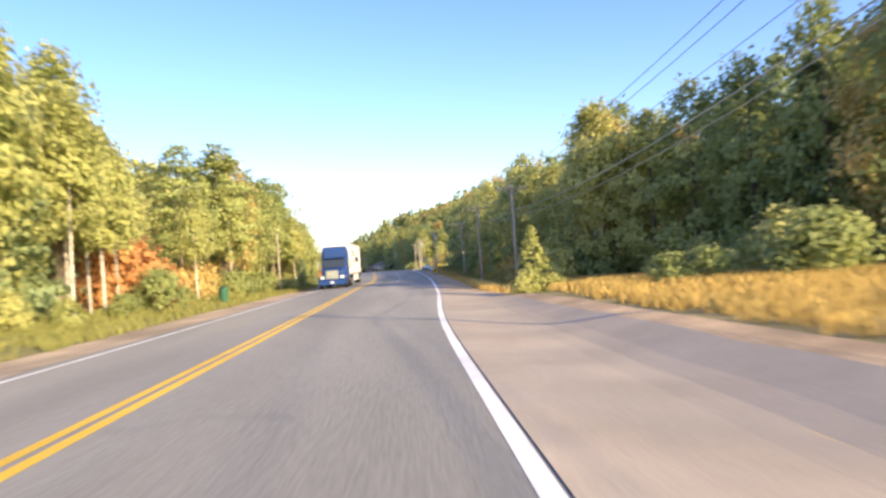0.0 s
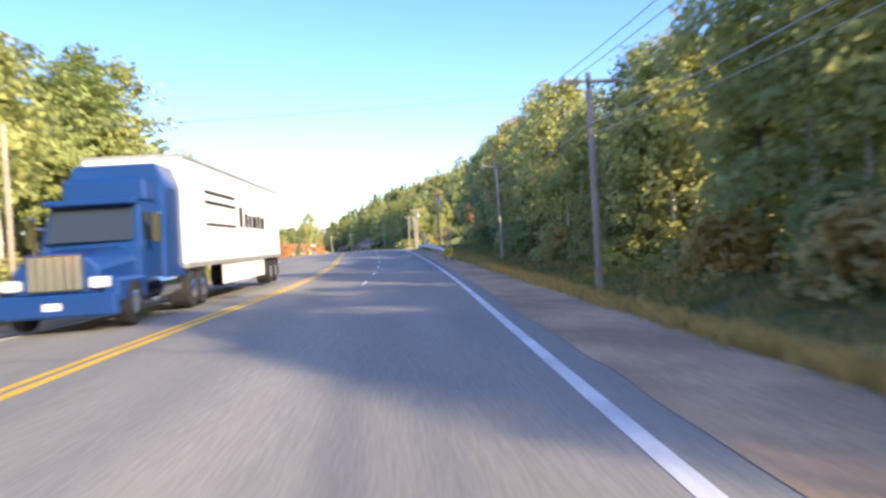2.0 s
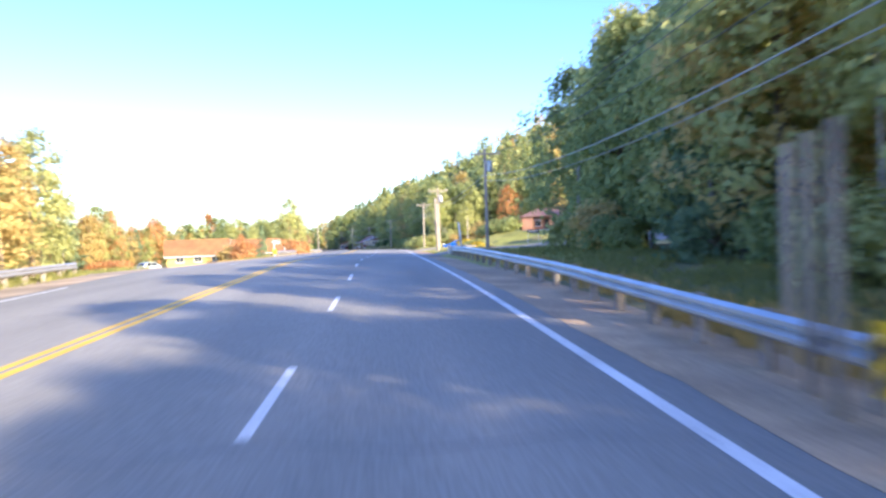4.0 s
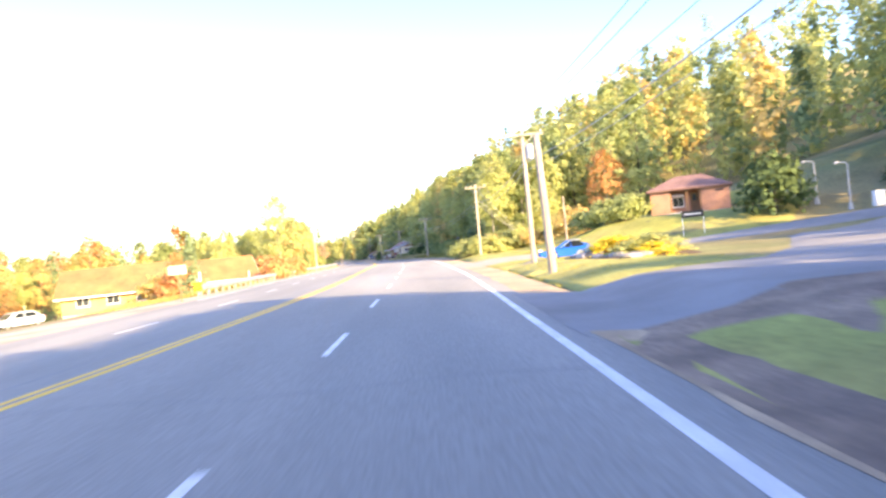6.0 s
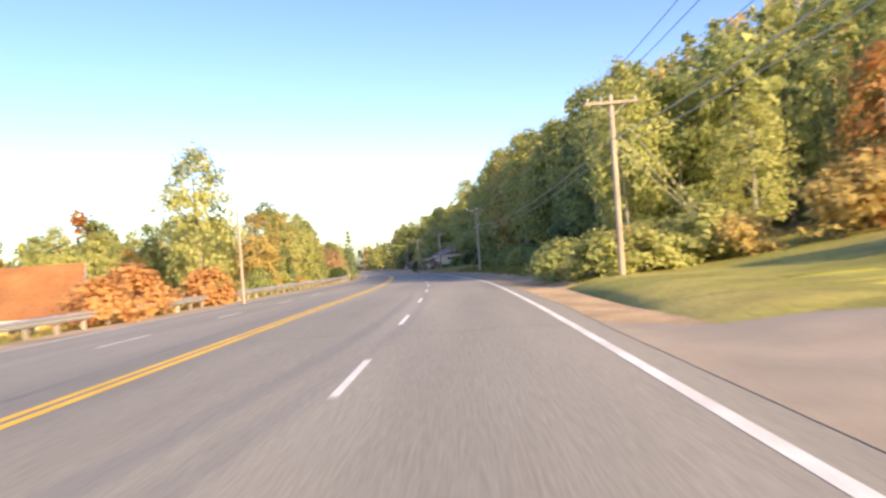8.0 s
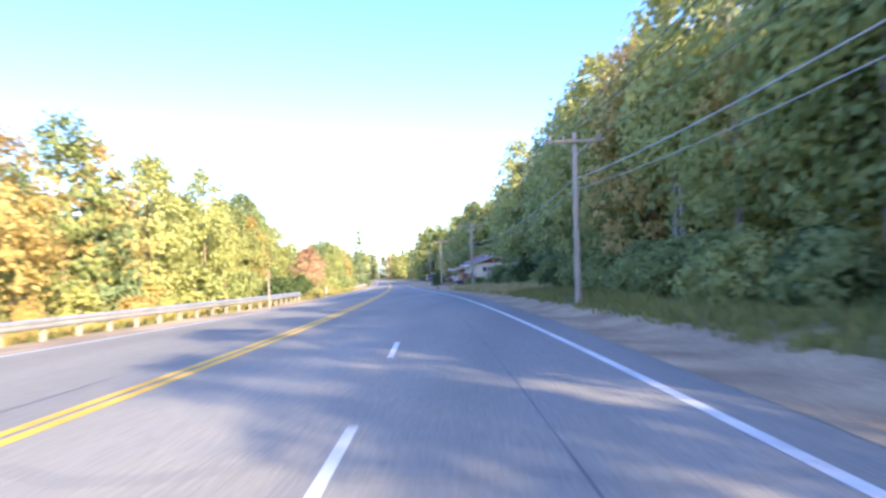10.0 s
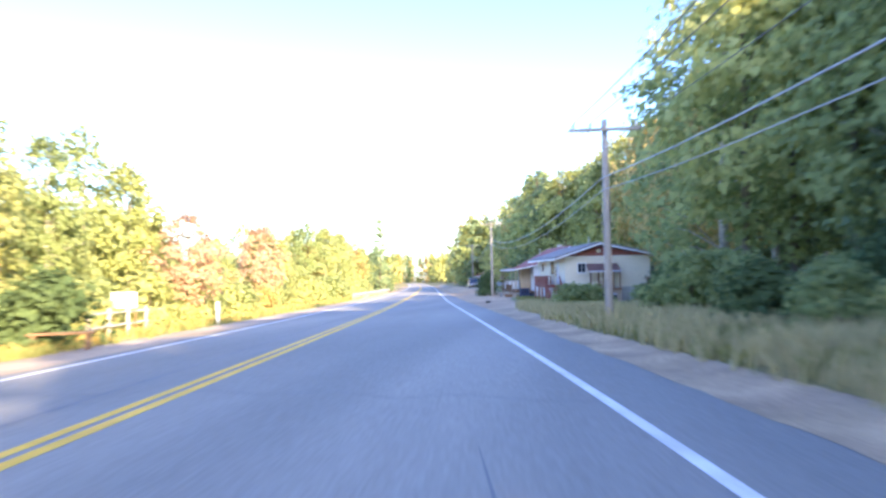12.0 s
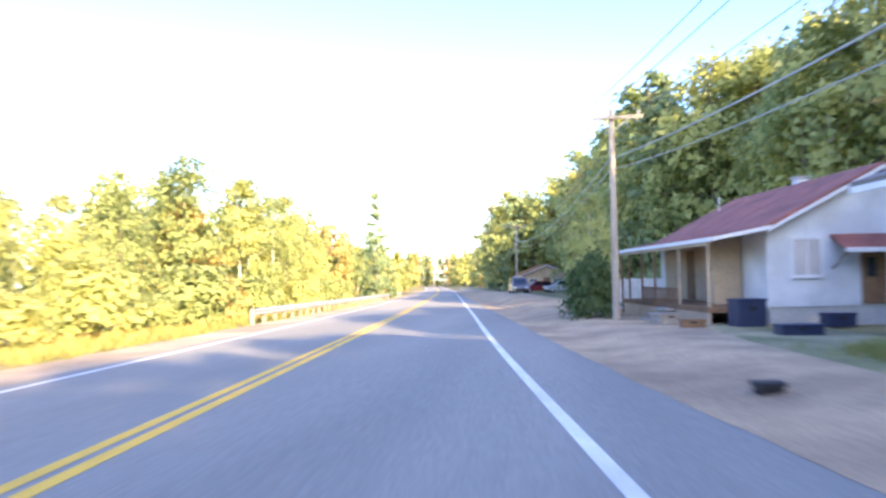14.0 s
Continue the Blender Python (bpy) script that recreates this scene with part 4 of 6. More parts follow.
def car(label, paint_mat, m, length=4.2, width=1.75, height=1.45, tall=False, hatch=False, trim=None):
    """A passenger car that points along -x."""
    root = thing("parked_car", label, "car", m)
    h, s = length / 2, height / 1.45
    low = [(-h, 0.34), (-h + 0.02, 0.62), (-h + 0.25, 0.74 * s), (-h + 1.05, 0.88 * s), (h - 0.55, 0.96 * s), (h - 0.05, 0.90 * s), (h, 0.55), (h - 0.06, 0.30), (h - 0.5, 0.22), (-h + 0.5, 0.20)]
    w = width / 2
    part("body", shell(low, [(-w, 0.06, 0), (-w + 0.05, 0.015, 0), (-w + 0.3, 0.0, 0), (w - 0.3, 0.0, 0), (w - 0.05, 0.015, 0), (w, 0.06, 0)]), paint_mat, root, bevel=0.015, smooth_shade=False)
    back = h - (0.12 if tall else 0.1 if hatch else 0.35)
    top = [(-h + 0.85, 0.84 * s), (-h + 1.6, height * 0.965), (-h + 2.0, height), (h - (1.45 if hatch else 0.4 if tall else 1.0), height * 0.985), (h - (0.75 if hatch else 0.38 if tall else 0.95), height * (0.86 if hatch else 0.96)), (back, 0.92 * s)]
    part("cabin", shell(top, [(-w + 0.10, 0.03, 0.0), (-w + 0.24, 0.0, 0.0), (w - 0.24, 0.0, 0.0), (w - 0.10, 0.03, 0.0)]), paint_mat, root, bevel=0.02)
    for sgn in (-1, 1):
        y = sgn * (w - 0.088)
        x0, x1, x2, x3 = -h + 1.30, -h + 1.86, 0.35, back - 0.35
        zt, zb = height * 0.93, 0.93 * s
        for name, quad in (("front_window", [(x0, zb), (x1, zt), (x2 - 0.15, zt), (x2 - 0.1, zb)]), ("rear_window", [(x2 - 0.02, zb), (x2 - 0.05, zt), (x3 - 0.35, zt * 0.985), (x3, zb)])):
            bm = bmesh.new()
            bm.faces.new([bm.verts.new((px, y + sgn * 0.004, pz)) for px, pz in quad])
            bmesh.ops.solidify(bm, geom=bm.faces[:], thickness=0.01)
            part(name, bm, GLASS, root, "dark side window")
        if trim:
            part("window_trim", panel([(x0, y + sgn * 0.012, zb), (x1, y + sgn * 0.012, zt + 0.02), (x1, y + sgn * 0.012, zt + 0.06), (x0 - 0.08, y + sgn * 0.012, zb)], 0.012), trim, root, "pale window trim")
            part("window_trim", box(x1 - 0.02, x3 - 0.3, y, y + sgn * 0.014, zt + 0.02, zt + 0.06) if sgn > 0 else box(x1 - 0.02, x3 - 0.3, y - 0.014, y, zt + 0.02, zt + 0.06), trim, root, "pale window trim")
        part("mirror", box(-h + 1.35, -h + 1.5, sgn * (w + 0.02) - 0.08, sgn * (w + 0.02) + 0.08, 0.92 * s, 1.04 * s), paint_mat, root, bevel=0.03)
        part("headlight", box(-h - 0.005, -h + 0.22, sgn * (w - 0.3) - 0.2, sgn * (w - 0.3) + 0.2, 0.58, 0.70), HEADLIGHT, root, bevel=0.03)
        part("tail_light", box(h - 0.12, h + 0.01, sgn * (w - 0.2) - 0.14, sgn * (w - 0.2) + 0.14, 0.66 * s, 0.84 * s), TAIL, root, bevel=0.02)
        for px in (-h + 0.82, h - 0.80):
            wheel(root, px, sgn * (w - 0.10), sign=sgn, rim=trim)
            part("arch", disc_y(px, sgn * (w - 0.11), 0.32, 0.37, 0.21, 18), BLACK, root, "black wheel arch")
    for name, a, b in (("windscreen", top[0], top[1]), ("rear_screen", top[4], top[5])):
        bm = bmesh.new()
        nx = -0.012 if name == "windscreen" else 0.012
        p, q = [(a[0] + (b[0] - a[0]) * f + nx, a[1] + (b[1] - a[1]) * f + 0.012) for f in (0.08, 0.92)]
        bm.faces.new([bm.verts.new(v) for v in ((p[0], -w + 0.24, p[1]), (q[0], -w + 0.30, q[1]), (q[0], w - 0.30, q[1]), (p[0], w - 0.24, p[1]))])
        part(name, bm, GLASS, root, "dark glass screen")
    part("grille", box(-h - 0.01, -h + 0.03, -0.45, 0.45, 0.36, 0.52), BLACK, root, bevel=0.01)
    part("bumper", box(h - 0.05, h + 0.03, -w + 0.2, w - 0.2, 0.34, 0.52), BLACK, root, bevel=0.02)
    return root


def on_land(x, y, turn=0.0, dz=0.0):
    return Matrix.Translation((x, y, land(x, y) + dz)) @ Matrix.Rotation(radians(turn), 4, "Z")


car("bright blue compact hatchback parked on a sandy pad", BLUE_CAR, on_land(9.8, 188.6, -10), 3.15, 1.45, 1.14, hatch=True, trim=RIM)
car("black sedan parked beside a cream house", DARK_CAR, on_land(-2.3, 344.4, 189, -0.08), 3.9, 1.55, 1.13, trim=RIM)
car("dark grey family van parked on the far gravel", GREY_CAR, on_land(-17.3, 424, 100), 4.7, 1.85, 1.7, True)
car("maroon sedan parked beyond the houses", RED_CAR, on_land(-15.6, 436, 20), 4.4, 1.76, 1.45)
car("pale silver sedan parked beyond a dark shrub", LIGHT_CAR, on_land(-12.5, 431, 12), 4.5, 1.76, 1.42)
car("white sedan parked by a low orange-roofed house", LIGHT_CAR, on_land(-35.5, 214.5, 60), 4.4, 1.76, 1.42)


# ---- the truck ----
def truck(x, y, turn):
    """A tractor and its box trailer, two things; the front points along -y."""
    base = Matrix.Translation((x, y, land(x, y) + 0.01)) @ Matrix.Rotation(radians(turn), 4, "Z")
    root = thing("truck_tractor", "blue sleeper-cab highway tractor pulling a white trailer", "truck", base)
    part("chassis", box(-0.45, 0.45, 0.5, 6.9, 0.75, 1.0), BLACK, root)
    hood = prism([(-0.95, 0.75), (-0.98, 1.45), (-0.7, 1.72), (0.7, 1.72), (0.98, 1.45), (0.95, 0.75)], 0.25, 2.1)
    for v in hood.verts:
        if v.co.y < 1.0:
            v.co.z -= 0.18 if v.co.z > 1.2 else 0.0
            v.co.x *= 0.86
    part("hood", hood, BLUE_TRUCK, root, bevel=0.05)
    cab = prism([(-1.08, 0.85), (-1.10, 1.75), (-0.98, 2.75), (0.98, 2.75), (1.10, 1.75), (1.08, 0.85)], 2.0, 3.5)
    for v in cab.verts:
        if v.co.y < 2.5 and v.co.z > 2.4:
            v.co.y += 0.35
    part("cab", cab, BLUE_TRUCK, root, bevel=0.05)
    slp = prism([(-1.18, 0.85), (-1.20, 3.2), (-1.0, 3.75), (1.0, 3.75), (1.20, 3.2), (1.18, 0.85)], 3.4, 5.2)
    for v in slp.verts:
        if v.co.y < 4.0 and v.co.z > 3.0:
            v.co.y += 0.25
    part("sleeper", slp, BLUE_TRUCK, root, bevel=0.06)
    bm = bmesh.new()
    bm.faces.new([bm.verts.new(v) for v in ((-0.96, 1.995, 1.85), (0.96, 1.995, 1.85), (0.90, 2.265, 2.62), (-0.90, 2.265, 2.62))])
    part("windscreen", bm, GLASS, root, "dark windscreen")
    part("visor", box(-1.0, 1.0, 2.02, 2.42, 2.66, 2.80), BLUE_TRUCK, root, bevel=0.03)
    part("fairing", prism([(-1.0, 2.75), (-0.95, 3.35), (0.95, 3.35), (1.0, 2.75)], 2.9, 3.55), BLUE_TRUCK, root, bevel=0.08)
    part("grille", box(-0.55, 0.55, 0.18, 0.30, 0.82, 1.60), CHROME, root, "chrome grille", bevel=0.03)
    for i in range(6):
        part("grille_bar", box(-0.48 + 0.18 * i, -0.42 + 0.18 * i, 0.155, 0.19, 0.88, 1.54), RIM, root)
    part("bumper", box(-1.22, 1.22, 0.0, 0.32, 0.32, 0.78), BLUE_TRUCK, root, "blue front bumper", bevel=0.05)
    part("number_plate", box(-0.16, 0.16, -0.012, 0.004, 0.48, 0.62), WHITE_TRIM, root, "blank pale plate")
    for s in (-1, 1):
        part("headlight", box(s * 0.86 - 0.17, s * 0.86 + 0.17, 0.12, 0.4, 0.88, 1.10), HEADLIGHT, root, "clear headlight", bevel=0.03)
        part("fender", prism([(s * 0.80, 0.55), (s * 0.82, 1.12), (s * 1.20, 1.05), (s * 1.22, 0.55)], 0.3, 1.95), BLUE_TRUCK, root, bevel=0.06)
        bm = bmesh.new()
        bm.faces.new([bm.verts.new(v) for v in ((s * 1.105, 2.25, 1.85), (s * 1.105, 3.2, 1.85), (s * 1.025, 3.2, 2.5), (s * 1.025, 2.5, 2.5))])
        part("side_window", bm, GLASS, root, "dark side window")
        part("door_seam", box(s * 1.09 - 0.012, s * 1.09 + 0.012, 3.28, 3.31, 0.95, 2.5), BLACK, root)
        part("mirror", box(s * 1.38 - 0.1, s * 1.38 + 0.1, 2.2, 2.32, 1.75, 2.45), CHROME, root, "chrome mirror", bevel=0.03)
        part("mirror_arm", tube([(s * 1.1, 2.3, 2.2), (s * 1.38, 2.26, 2.2)], 0.02, 6), CHROME, root)
        part("fuel_tank", tube([(s * 0.95, 2.9, 0.72), (s * 0.95, 4.4, 0.72)], 0.30, 14), CHROME, root, "polished fuel tank")
        part("step", box(s * 1.0 - 0.2, s * 1.0 + 0.2, 2.2, 2.8, 0.42, 0.5), CHROME, root, bevel=0.01)
        part("exhaust", tube([(s * 1.12, 5.3, 1.0), (s * 1.12, 5.3, 3.6), (s * 1.12, 5.42, 3.85)], 0.07, 10), CHROME, root, "chrome exhaust stack")
        for wy, inner in ((1.15, 0), (5.6, 1), (6.6, 1)):
            wide = 0.55 if inner else 0.28
            t = part("wheel", tube([(-wide / 2, 0, 0), (wide / 2, 0, 0)], 0.5, 22), RUBBER, root, "black tyre", bevel=0.04)
            t.matrix_basis = Matrix.Translation((s * (1.22 - wide / 2), wy, 0.5))
            part("rim", tube([(s * (wide / 2 - 0.03), 0, 0), (s * (wide / 2 + 0.02), 0, 0)], [0.30, 0.22], 16), CHROME, t, "polished rim")
    trail = thing("box_trailer", "long white box trailer with dark unreadable lettering", "trailer", base)
    y0, y1 = 4.9, 20.2
    part("box", box(-1.29, 1.29, y0, y1, 1.15, 4.08), TRAILER, trail, "white trailer box", bevel=0.04)
    part("top_rail", box(-1.31, 1.31, y0 - 0.01, y1 + 0.01, 4.0, 4.11), TRAILER_GREY, trail, bevel=0.01)
    part("bottom_rail", box(-1.31, 1.31, y0 - 0.01, y1 + 0.01, 1.08, 1.22), TRAILER_GREY, trail, bevel=0.01)
    part("cooling_unit", box(-0.85, 0.85, y0 - 0.45, y0 + 0.02, 2.6, 3.9), TRAILER, trail, "white cooling unit", bevel=0.08)
    for i in range(1, 13):
        yy = y0 + (y1 - y0) * i / 13
        for s in (-1, 1):
            part("seam", box(s * 1.292 - 0.006, s * 1.292 + 0.006, yy - 0.02, yy + 0.02, 1.24, 3.98), TRAILER, trail)
    for s in (-1, 1):
        part("side_skirt", box(s * 1.22 - 0.02, s * 1.22 + 0.02, 9.0, 16.2, 0.42, 1.1), TRAILER, trail, "white side skirt", bevel=0.01)
        for wy in (17.6, 18.9):
            t = part("wheel", tube([(-0.28, 0, 0), (0.28, 0, 0)], 0.5, 22), RUBBER, trail, "black tyre", bevel=0.04)
            t.matrix_basis = Matrix.Translation((s * 0.96, wy, 0.5))
            part("rim", tube([(s * 0.25, 0, 0), (s * 0.30, 0, 0)], [0.30, 0.22], 16), RIM, t, "white rim")
        part("mud_flap", box(s * 0.95 - 0.3, s * 0.95 + 0.3, 19.6, 19.63, 0.3, 1.05), BLACK, trail)
        xx = s * 1.30
        for a, b, z0, z1 in ((7.0, 11.0, 3.20, 3.30), (7.0, 11.0, 2.90, 3.00), (7.0, 11.0, 2.25, 2.33), (11.6, 12.1, 2.3, 3.0), (12.5, 13.0, 2.3, 2.8), (13.2, 13.7, 2.3, 2.75), (13.9, 14.7, 2.3, 2.75), (14.9, 15.4, 2.3, 2.8), (15.6, 16.3, 2.3, 2.75)):
            part("lettering_bar", box(xx - 0.006, xx + 0.006, a, b, z0, z1), BAR_BLACK, trail, "dark lettering bar")
    part("under_bar", box(-1.1, 1.1, 20.0, 20.1, 0.45, 0.6), TRAILER_GREY, trail)
    part("axle", box(-0.8, 0.8, 17.2, 19.3, 0.6, 1.1), BLACK, trail)


truck(-6.98, 64.3, -1.9)


# ---- houses ----
def window(root, centre, w, h, facing, frame_mat=None, blind=False, name="window"):
    """A framed window on a wall; facing: 'front' towards -y, 'left' towards -x."""
    frame_mat = frame_mat or WHITE_TRIM
    cx, cy, cz = centre
    holder = part(name, box(-w / 2, w / 2, -0.02, 0.03, -h / 2, h / 2), GLASS, root, "dark glass pane")
    holder.matrix_basis = Matrix.Translation(centre) @ Matrix.Rotation(0 if facing == "front" else -math.pi / 2, 4, "Z")
    t = 0.07
    for a, b, c, d in ((-w / 2 - t, w / 2 + t, h / 2, h / 2 + t), (-w / 2 - t, w / 2 + t, -h / 2 - t, -h / 2), (-w / 2 - t, -w / 2, -h / 2, h / 2), (w / 2, w / 2 + t, -h / 2, h / 2), (-0.02, 0.02, -h / 2, h / 2)):
        part("frame", box(a, b, -0.06, 0.04, c, d), frame_mat, holder, bevel=0.006)
    part("sill", box(-w / 2 - 0.1, w / 2 + 0.1, -0.12, 0.02, -h / 2 - t - 0.04, -h / 2 - t), frame_mat, holder)
    if blind:
        for i in range(14):
            z = -h / 2 + h * (i + 0.3) / 14
            part("slat", panel([(-w / 2, -0.05, z), (w / 2, -0.05, z), (w / 2, -0.03, z + h / 20), (-w / 2, -0.03, z + h / 20)], 0.006), STEEL, holder, "grey blind slat")


def gabled(root, w, length, floor, eave, peak, wall_mat, roof_mat, gable_mat, over_l=0.5, over_r=0.5, over_f=0.45, siding=True, low=-0.9, fascia=None, rows=0, ridge=None):
    """Walls, foundation, gables and two roof slopes; the front gable stands at y = 0, from x = 0 to w."""
    fascia = fascia or WHITE_TRIM
    ridge = ridge or w / 2
    part("foundation", box(0.05, w - 0.05, 0.05, length - 0.05, low, floor), CONCRETE, root, "grey concrete foundation")
    t = 0.15
    for nm, b in (("front_wall", (0, w, 0, t)), ("rear_wall", (0, w, length - t, length)), ("side_wall", (0, t, t, length - t)), ("side_wall", (w - t, w, t, length - t))):
        part(nm, box(b[0], b[1], b[2], b[3], floor, eave), wall_mat, root)
    for y in (0.0, length - t):
        part("gable", prism([(0, eave), (ridge, peak - 0.12), (w, eave)], y + 0.005, y + t), gable_mat, root)
    if siding:
        n = int((eave - floor) / 0.22)
        for i in range(1, n):
            z = floor + (eave - floor) * i / n
            part("siding_lap", box(0.002, w - 0.002, -0.012, 0.004, z - 0.012, z + 0.006), wall_mat, root)
            part("siding_lap", box(-0.012, 0.004, 0.002, length - 0.002, z - 0.012, z + 0.006), wall_mat, root)
    y0, y1 = -over_f, length + over_f
    left_z, right_z = eave - (peak - eave) / ridge * over_l, eave - (peak - eave) / (w - ridge) * over_r
    for nm, xa, za, sgn in (("roof_slope", -over_l, left_z, 1), ("roof_slope", w + over_r, right_z, -1)):
        c = [(xa, y0, za + 0.1), (ridge, y0, peak + 0.1), (ridge, y1, peak + 0.1), (xa, y1, za + 0.1)]
        roof = part(nm, panel(c if sgn < 0 else c[::-1], 0.1), roof_mat, root)
        for i in range(1, rows):
            f = i / rows
            x, z = xa + (ridge - xa) * f, za + 0.1 + (peak - za) * f
            part("shingle_course", panel([(x, y0, z + 0.012), (x + sgn * 0.02, y0, z + 0.03), (x + sgn * 0.02, y1, z + 0.03), (x, y1, z + 0.012)], 0.02), roof_mat, roof)
        part("fascia", panel([(xa, y0 - 0.03, za + 0.11), (ridge, y0 - 0.03, peak + 0.11), (ridge, y0 - 0.03, peak - 0.01), (xa, y0 - 0.03, za - 0.01)], 0.03), fascia, root, "white fascia board")
        part("eave_board", box(min(xa, xa - sgn * 0.03), max(xa, xa - sgn * 0.03), y0, y1, za - 0.03, za + 0.1), fascia, root, "white eave board")
    part("ridge_cap", box(ridge - 0.1, ridge + 0.1, y0, y1, peak + 0.07, peak + 0.13), roof_mat, root)


HOUSE_TURN = 9.4


def cream_house():
    m = Matrix.Translation((-3.6, 346.3, 0.0)) @ Matrix.Rotation(radians(HOUSE_TURN), 4, "Z")
    root = thing("bungalow", "cream-sided bungalow with a maroon gable and grey roof", "house", m)
    gabled(root, 6.1, 12.2, 0.56, 2.80, 3.60, CREAM, SHINGLE_GREY, MAROON, 0.75, 0.3, 0.5, rows=9, ridge=2.45)
    part("band", box(-0.02, 6.12, -0.02, 12.2, 0.52, 0.58), CONCRETE, root, "grey sill band")
    part("side_band", box(-0.07, 0.0, 8.4, 11.9, 0.70, 0.79), WOOD_BROWN, root, "dark timber band")
    part("gable_vent", box(2.28, 2.56, -0.02, 0.03, 3.02, 3.26), CREAM, root, bevel=0.02)
    window(root, (1.18, -0.01, 1.95), 0.52, 0.62, "front")
    # front door under its small awning
    door = part("door", box(2.66, 3.36, -0.04, 0.03, 0.58, 2.02), TAN_WALL, root, "weathered tan door", bevel=0.01)
    part("door_pane", box(2.84, 3.18, -0.055, -0.03, 1.25, 1.82), GLASS, door)
    part("awning", panel([(1.5, -1.0, 1.72), (3.75, -1.0, 1.72), (3.75, 0.0, 2.24), (1.5, 0.0, 2.24)], 0.08), SHINGLE_BROWN, root, "dark shingled awning")
    part("awning_trim", box(1.48, 3.77, -1.04, -0.99, 1.62, 1.73), WHITE_TRIM, root)
    for px in (1.6, 2.15, 3.2, 3.65):
        part("awning_post", box(px - 0.04, px + 0.04, -0.97, -0.89, 0.2, 1.66), WOOD_BROWN, root)
    part("porch_floor", box(1.5, 3.75, -1.05, -0.02, 0.36, 0.5), WOOD_BROWN, root)
    part("porch_skirt", box(1.5, 3.75, -1.0, -0.9, -0.6, 0.36), TAN_WALL, root)
    for i in range(11):
        part("baluster", box(2.2 + 0.1 * i, 2.24 + 0.1 * i, -0.95, -0.91, 0.5, 0.95), TAN_WALL, root)
    part("porch_rail", box(2.15, 3.25, -0.96, -0.9, 0.93, 0.99), TAN_WALL, root)
    # the long side with its deck
    window(root, (-0.01, 4.6, 2.02), 1.25, 0.78, "left", WOOD_BROWN, name="patio_window")
    window(root, (-0.01, 3.55, 1.72), 0.4, 0.55, "left", WOOD_BROWN)
    part("curtain", box(-0.037, -0.030, 4.42, 5.1, 1.66, 2.38), YELLOW_WALL, root, "yellow curtain")
    window(root, (-0.01, 10.75, 1.95), 0.6, 0.62, "left")
    window(root, (-0.01, 9.18, 2.1), 0.34, 0.42, "left", WOOD_BROWN)
    part("side_door", box(-0.05, 0.02, 2.2, 2.95, 0.8, 2.5), WHITE_TRIM, root, "white side door", bevel=0.01)
    deck_z, d0, d1 = 0.75, 0.7, 5.5
    deck = part("deck", box(-1.34, -0.02, d0, d1, deck_z - 0.14, deck_z - 0.04), RED_WOOD, root, "red stained timber deck")
    for i in range(14):
        y = d0 + (d1 - d0) * i / 14
        part("board", box(-1.36, -0.02, y + 0.008, y + 0.313, deck_z - 0.04, deck_z), RED_WOOD, deck)
    for y in (d0 + 0.05, 2.2, 3.7, d1 - 0.05):
        part("deck_post", box(-1.34, -1.24, y - 0.05, y + 0.05, -1.1, deck_z + 0.66), RED_WOOD, root)
    for y in (d0 + 0.1, 3.25, 5.1, 7.05):
        part("roof_post", box(-0.62, -0.54, y - 0.04, y + 0.04, deck_z if y < 5.2 else -0.9, 2.55), CREAM, root)
    part("rail", box(-1.36, -1.24, d0, d1, deck_z + 0.58, deck_z + 0.66), RED_WOOD, root)
    part("rail", box(-1.33, -1.27, d0, d1, deck_z + 0.04, deck_z + 0.10), RED_WOOD, root)
    for i in range(36):
        y = d0 + 0.06 + (d1 - d0 - 0.12) * i / 35
        part("picket", box(-1.32, -1.28, y - 0.05, y + 0.05, deck_z + 0.02, deck_z + 0.60), RED_WOOD, root)
    part("end_rail", box(-1.3, -0.05, d1 - 0.06, d1, deck_z + 0.58, deck_z + 0.66), RED_WOOD, root)
    for i in range(11):
        part("picket", box(-1.22 + 0.11 * i, -1.13 + 0.11 * i, d1 - 0.05, d1 - 0.02, deck_z + 0.02, deck_z + 0.6), RED_WOOD, root)
    for i in range(6):
        z = deck_z - 0.18 * (i + 1)
        part("stair_tread", box(-1.3, -0.3, d0 - 0.3 * (i + 1), d0 - 0.3 * i + 0.02, z, z + 0.05), RED_WOOD, root)
    for x in (-1.32, -0.26):
        part("stringer", panel([(x, d0 + 0.05, deck_z), (x, d0 - 1.9, deck_z - 1.12), (x, d0 - 1.9, deck_z - 1.38), (x, d0 + 0.05, deck_z - 0.28)], 0.05), RED_WOOD, root)
        part("hand_rail", panel([(x, d0 + 0.05, deck_z + 0.66), (x, d0 - 1.9, deck_z - 0.46), (x, d0 - 1.9, deck_z - 0.56), (x, d0 + 0.05, deck_z + 0.56)], 0.06), RED_WOOD, root)
        part("newel", box(x - 0.05, x + 0.05, d0 - 1.95, d0 - 1.85, deck_z - 1.5, deck_z - 0.38), RED_WOOD, root)
        for i in range(12):
            y = d0 - 0.1 - 0.15 * i
            z = deck_z - 0.574 * (d0 - y)
            part("picket", box(x - 0.015, x + 0.015, y - 0.045, y + 0.045, z - 0.12, z + 0.58), RED_WOOD, root)
    part("vent_stack", tube([(3.6, 8.0, 3.6), (3.6, 8.0, 4.5)], 0.05, 8), STEEL, root)


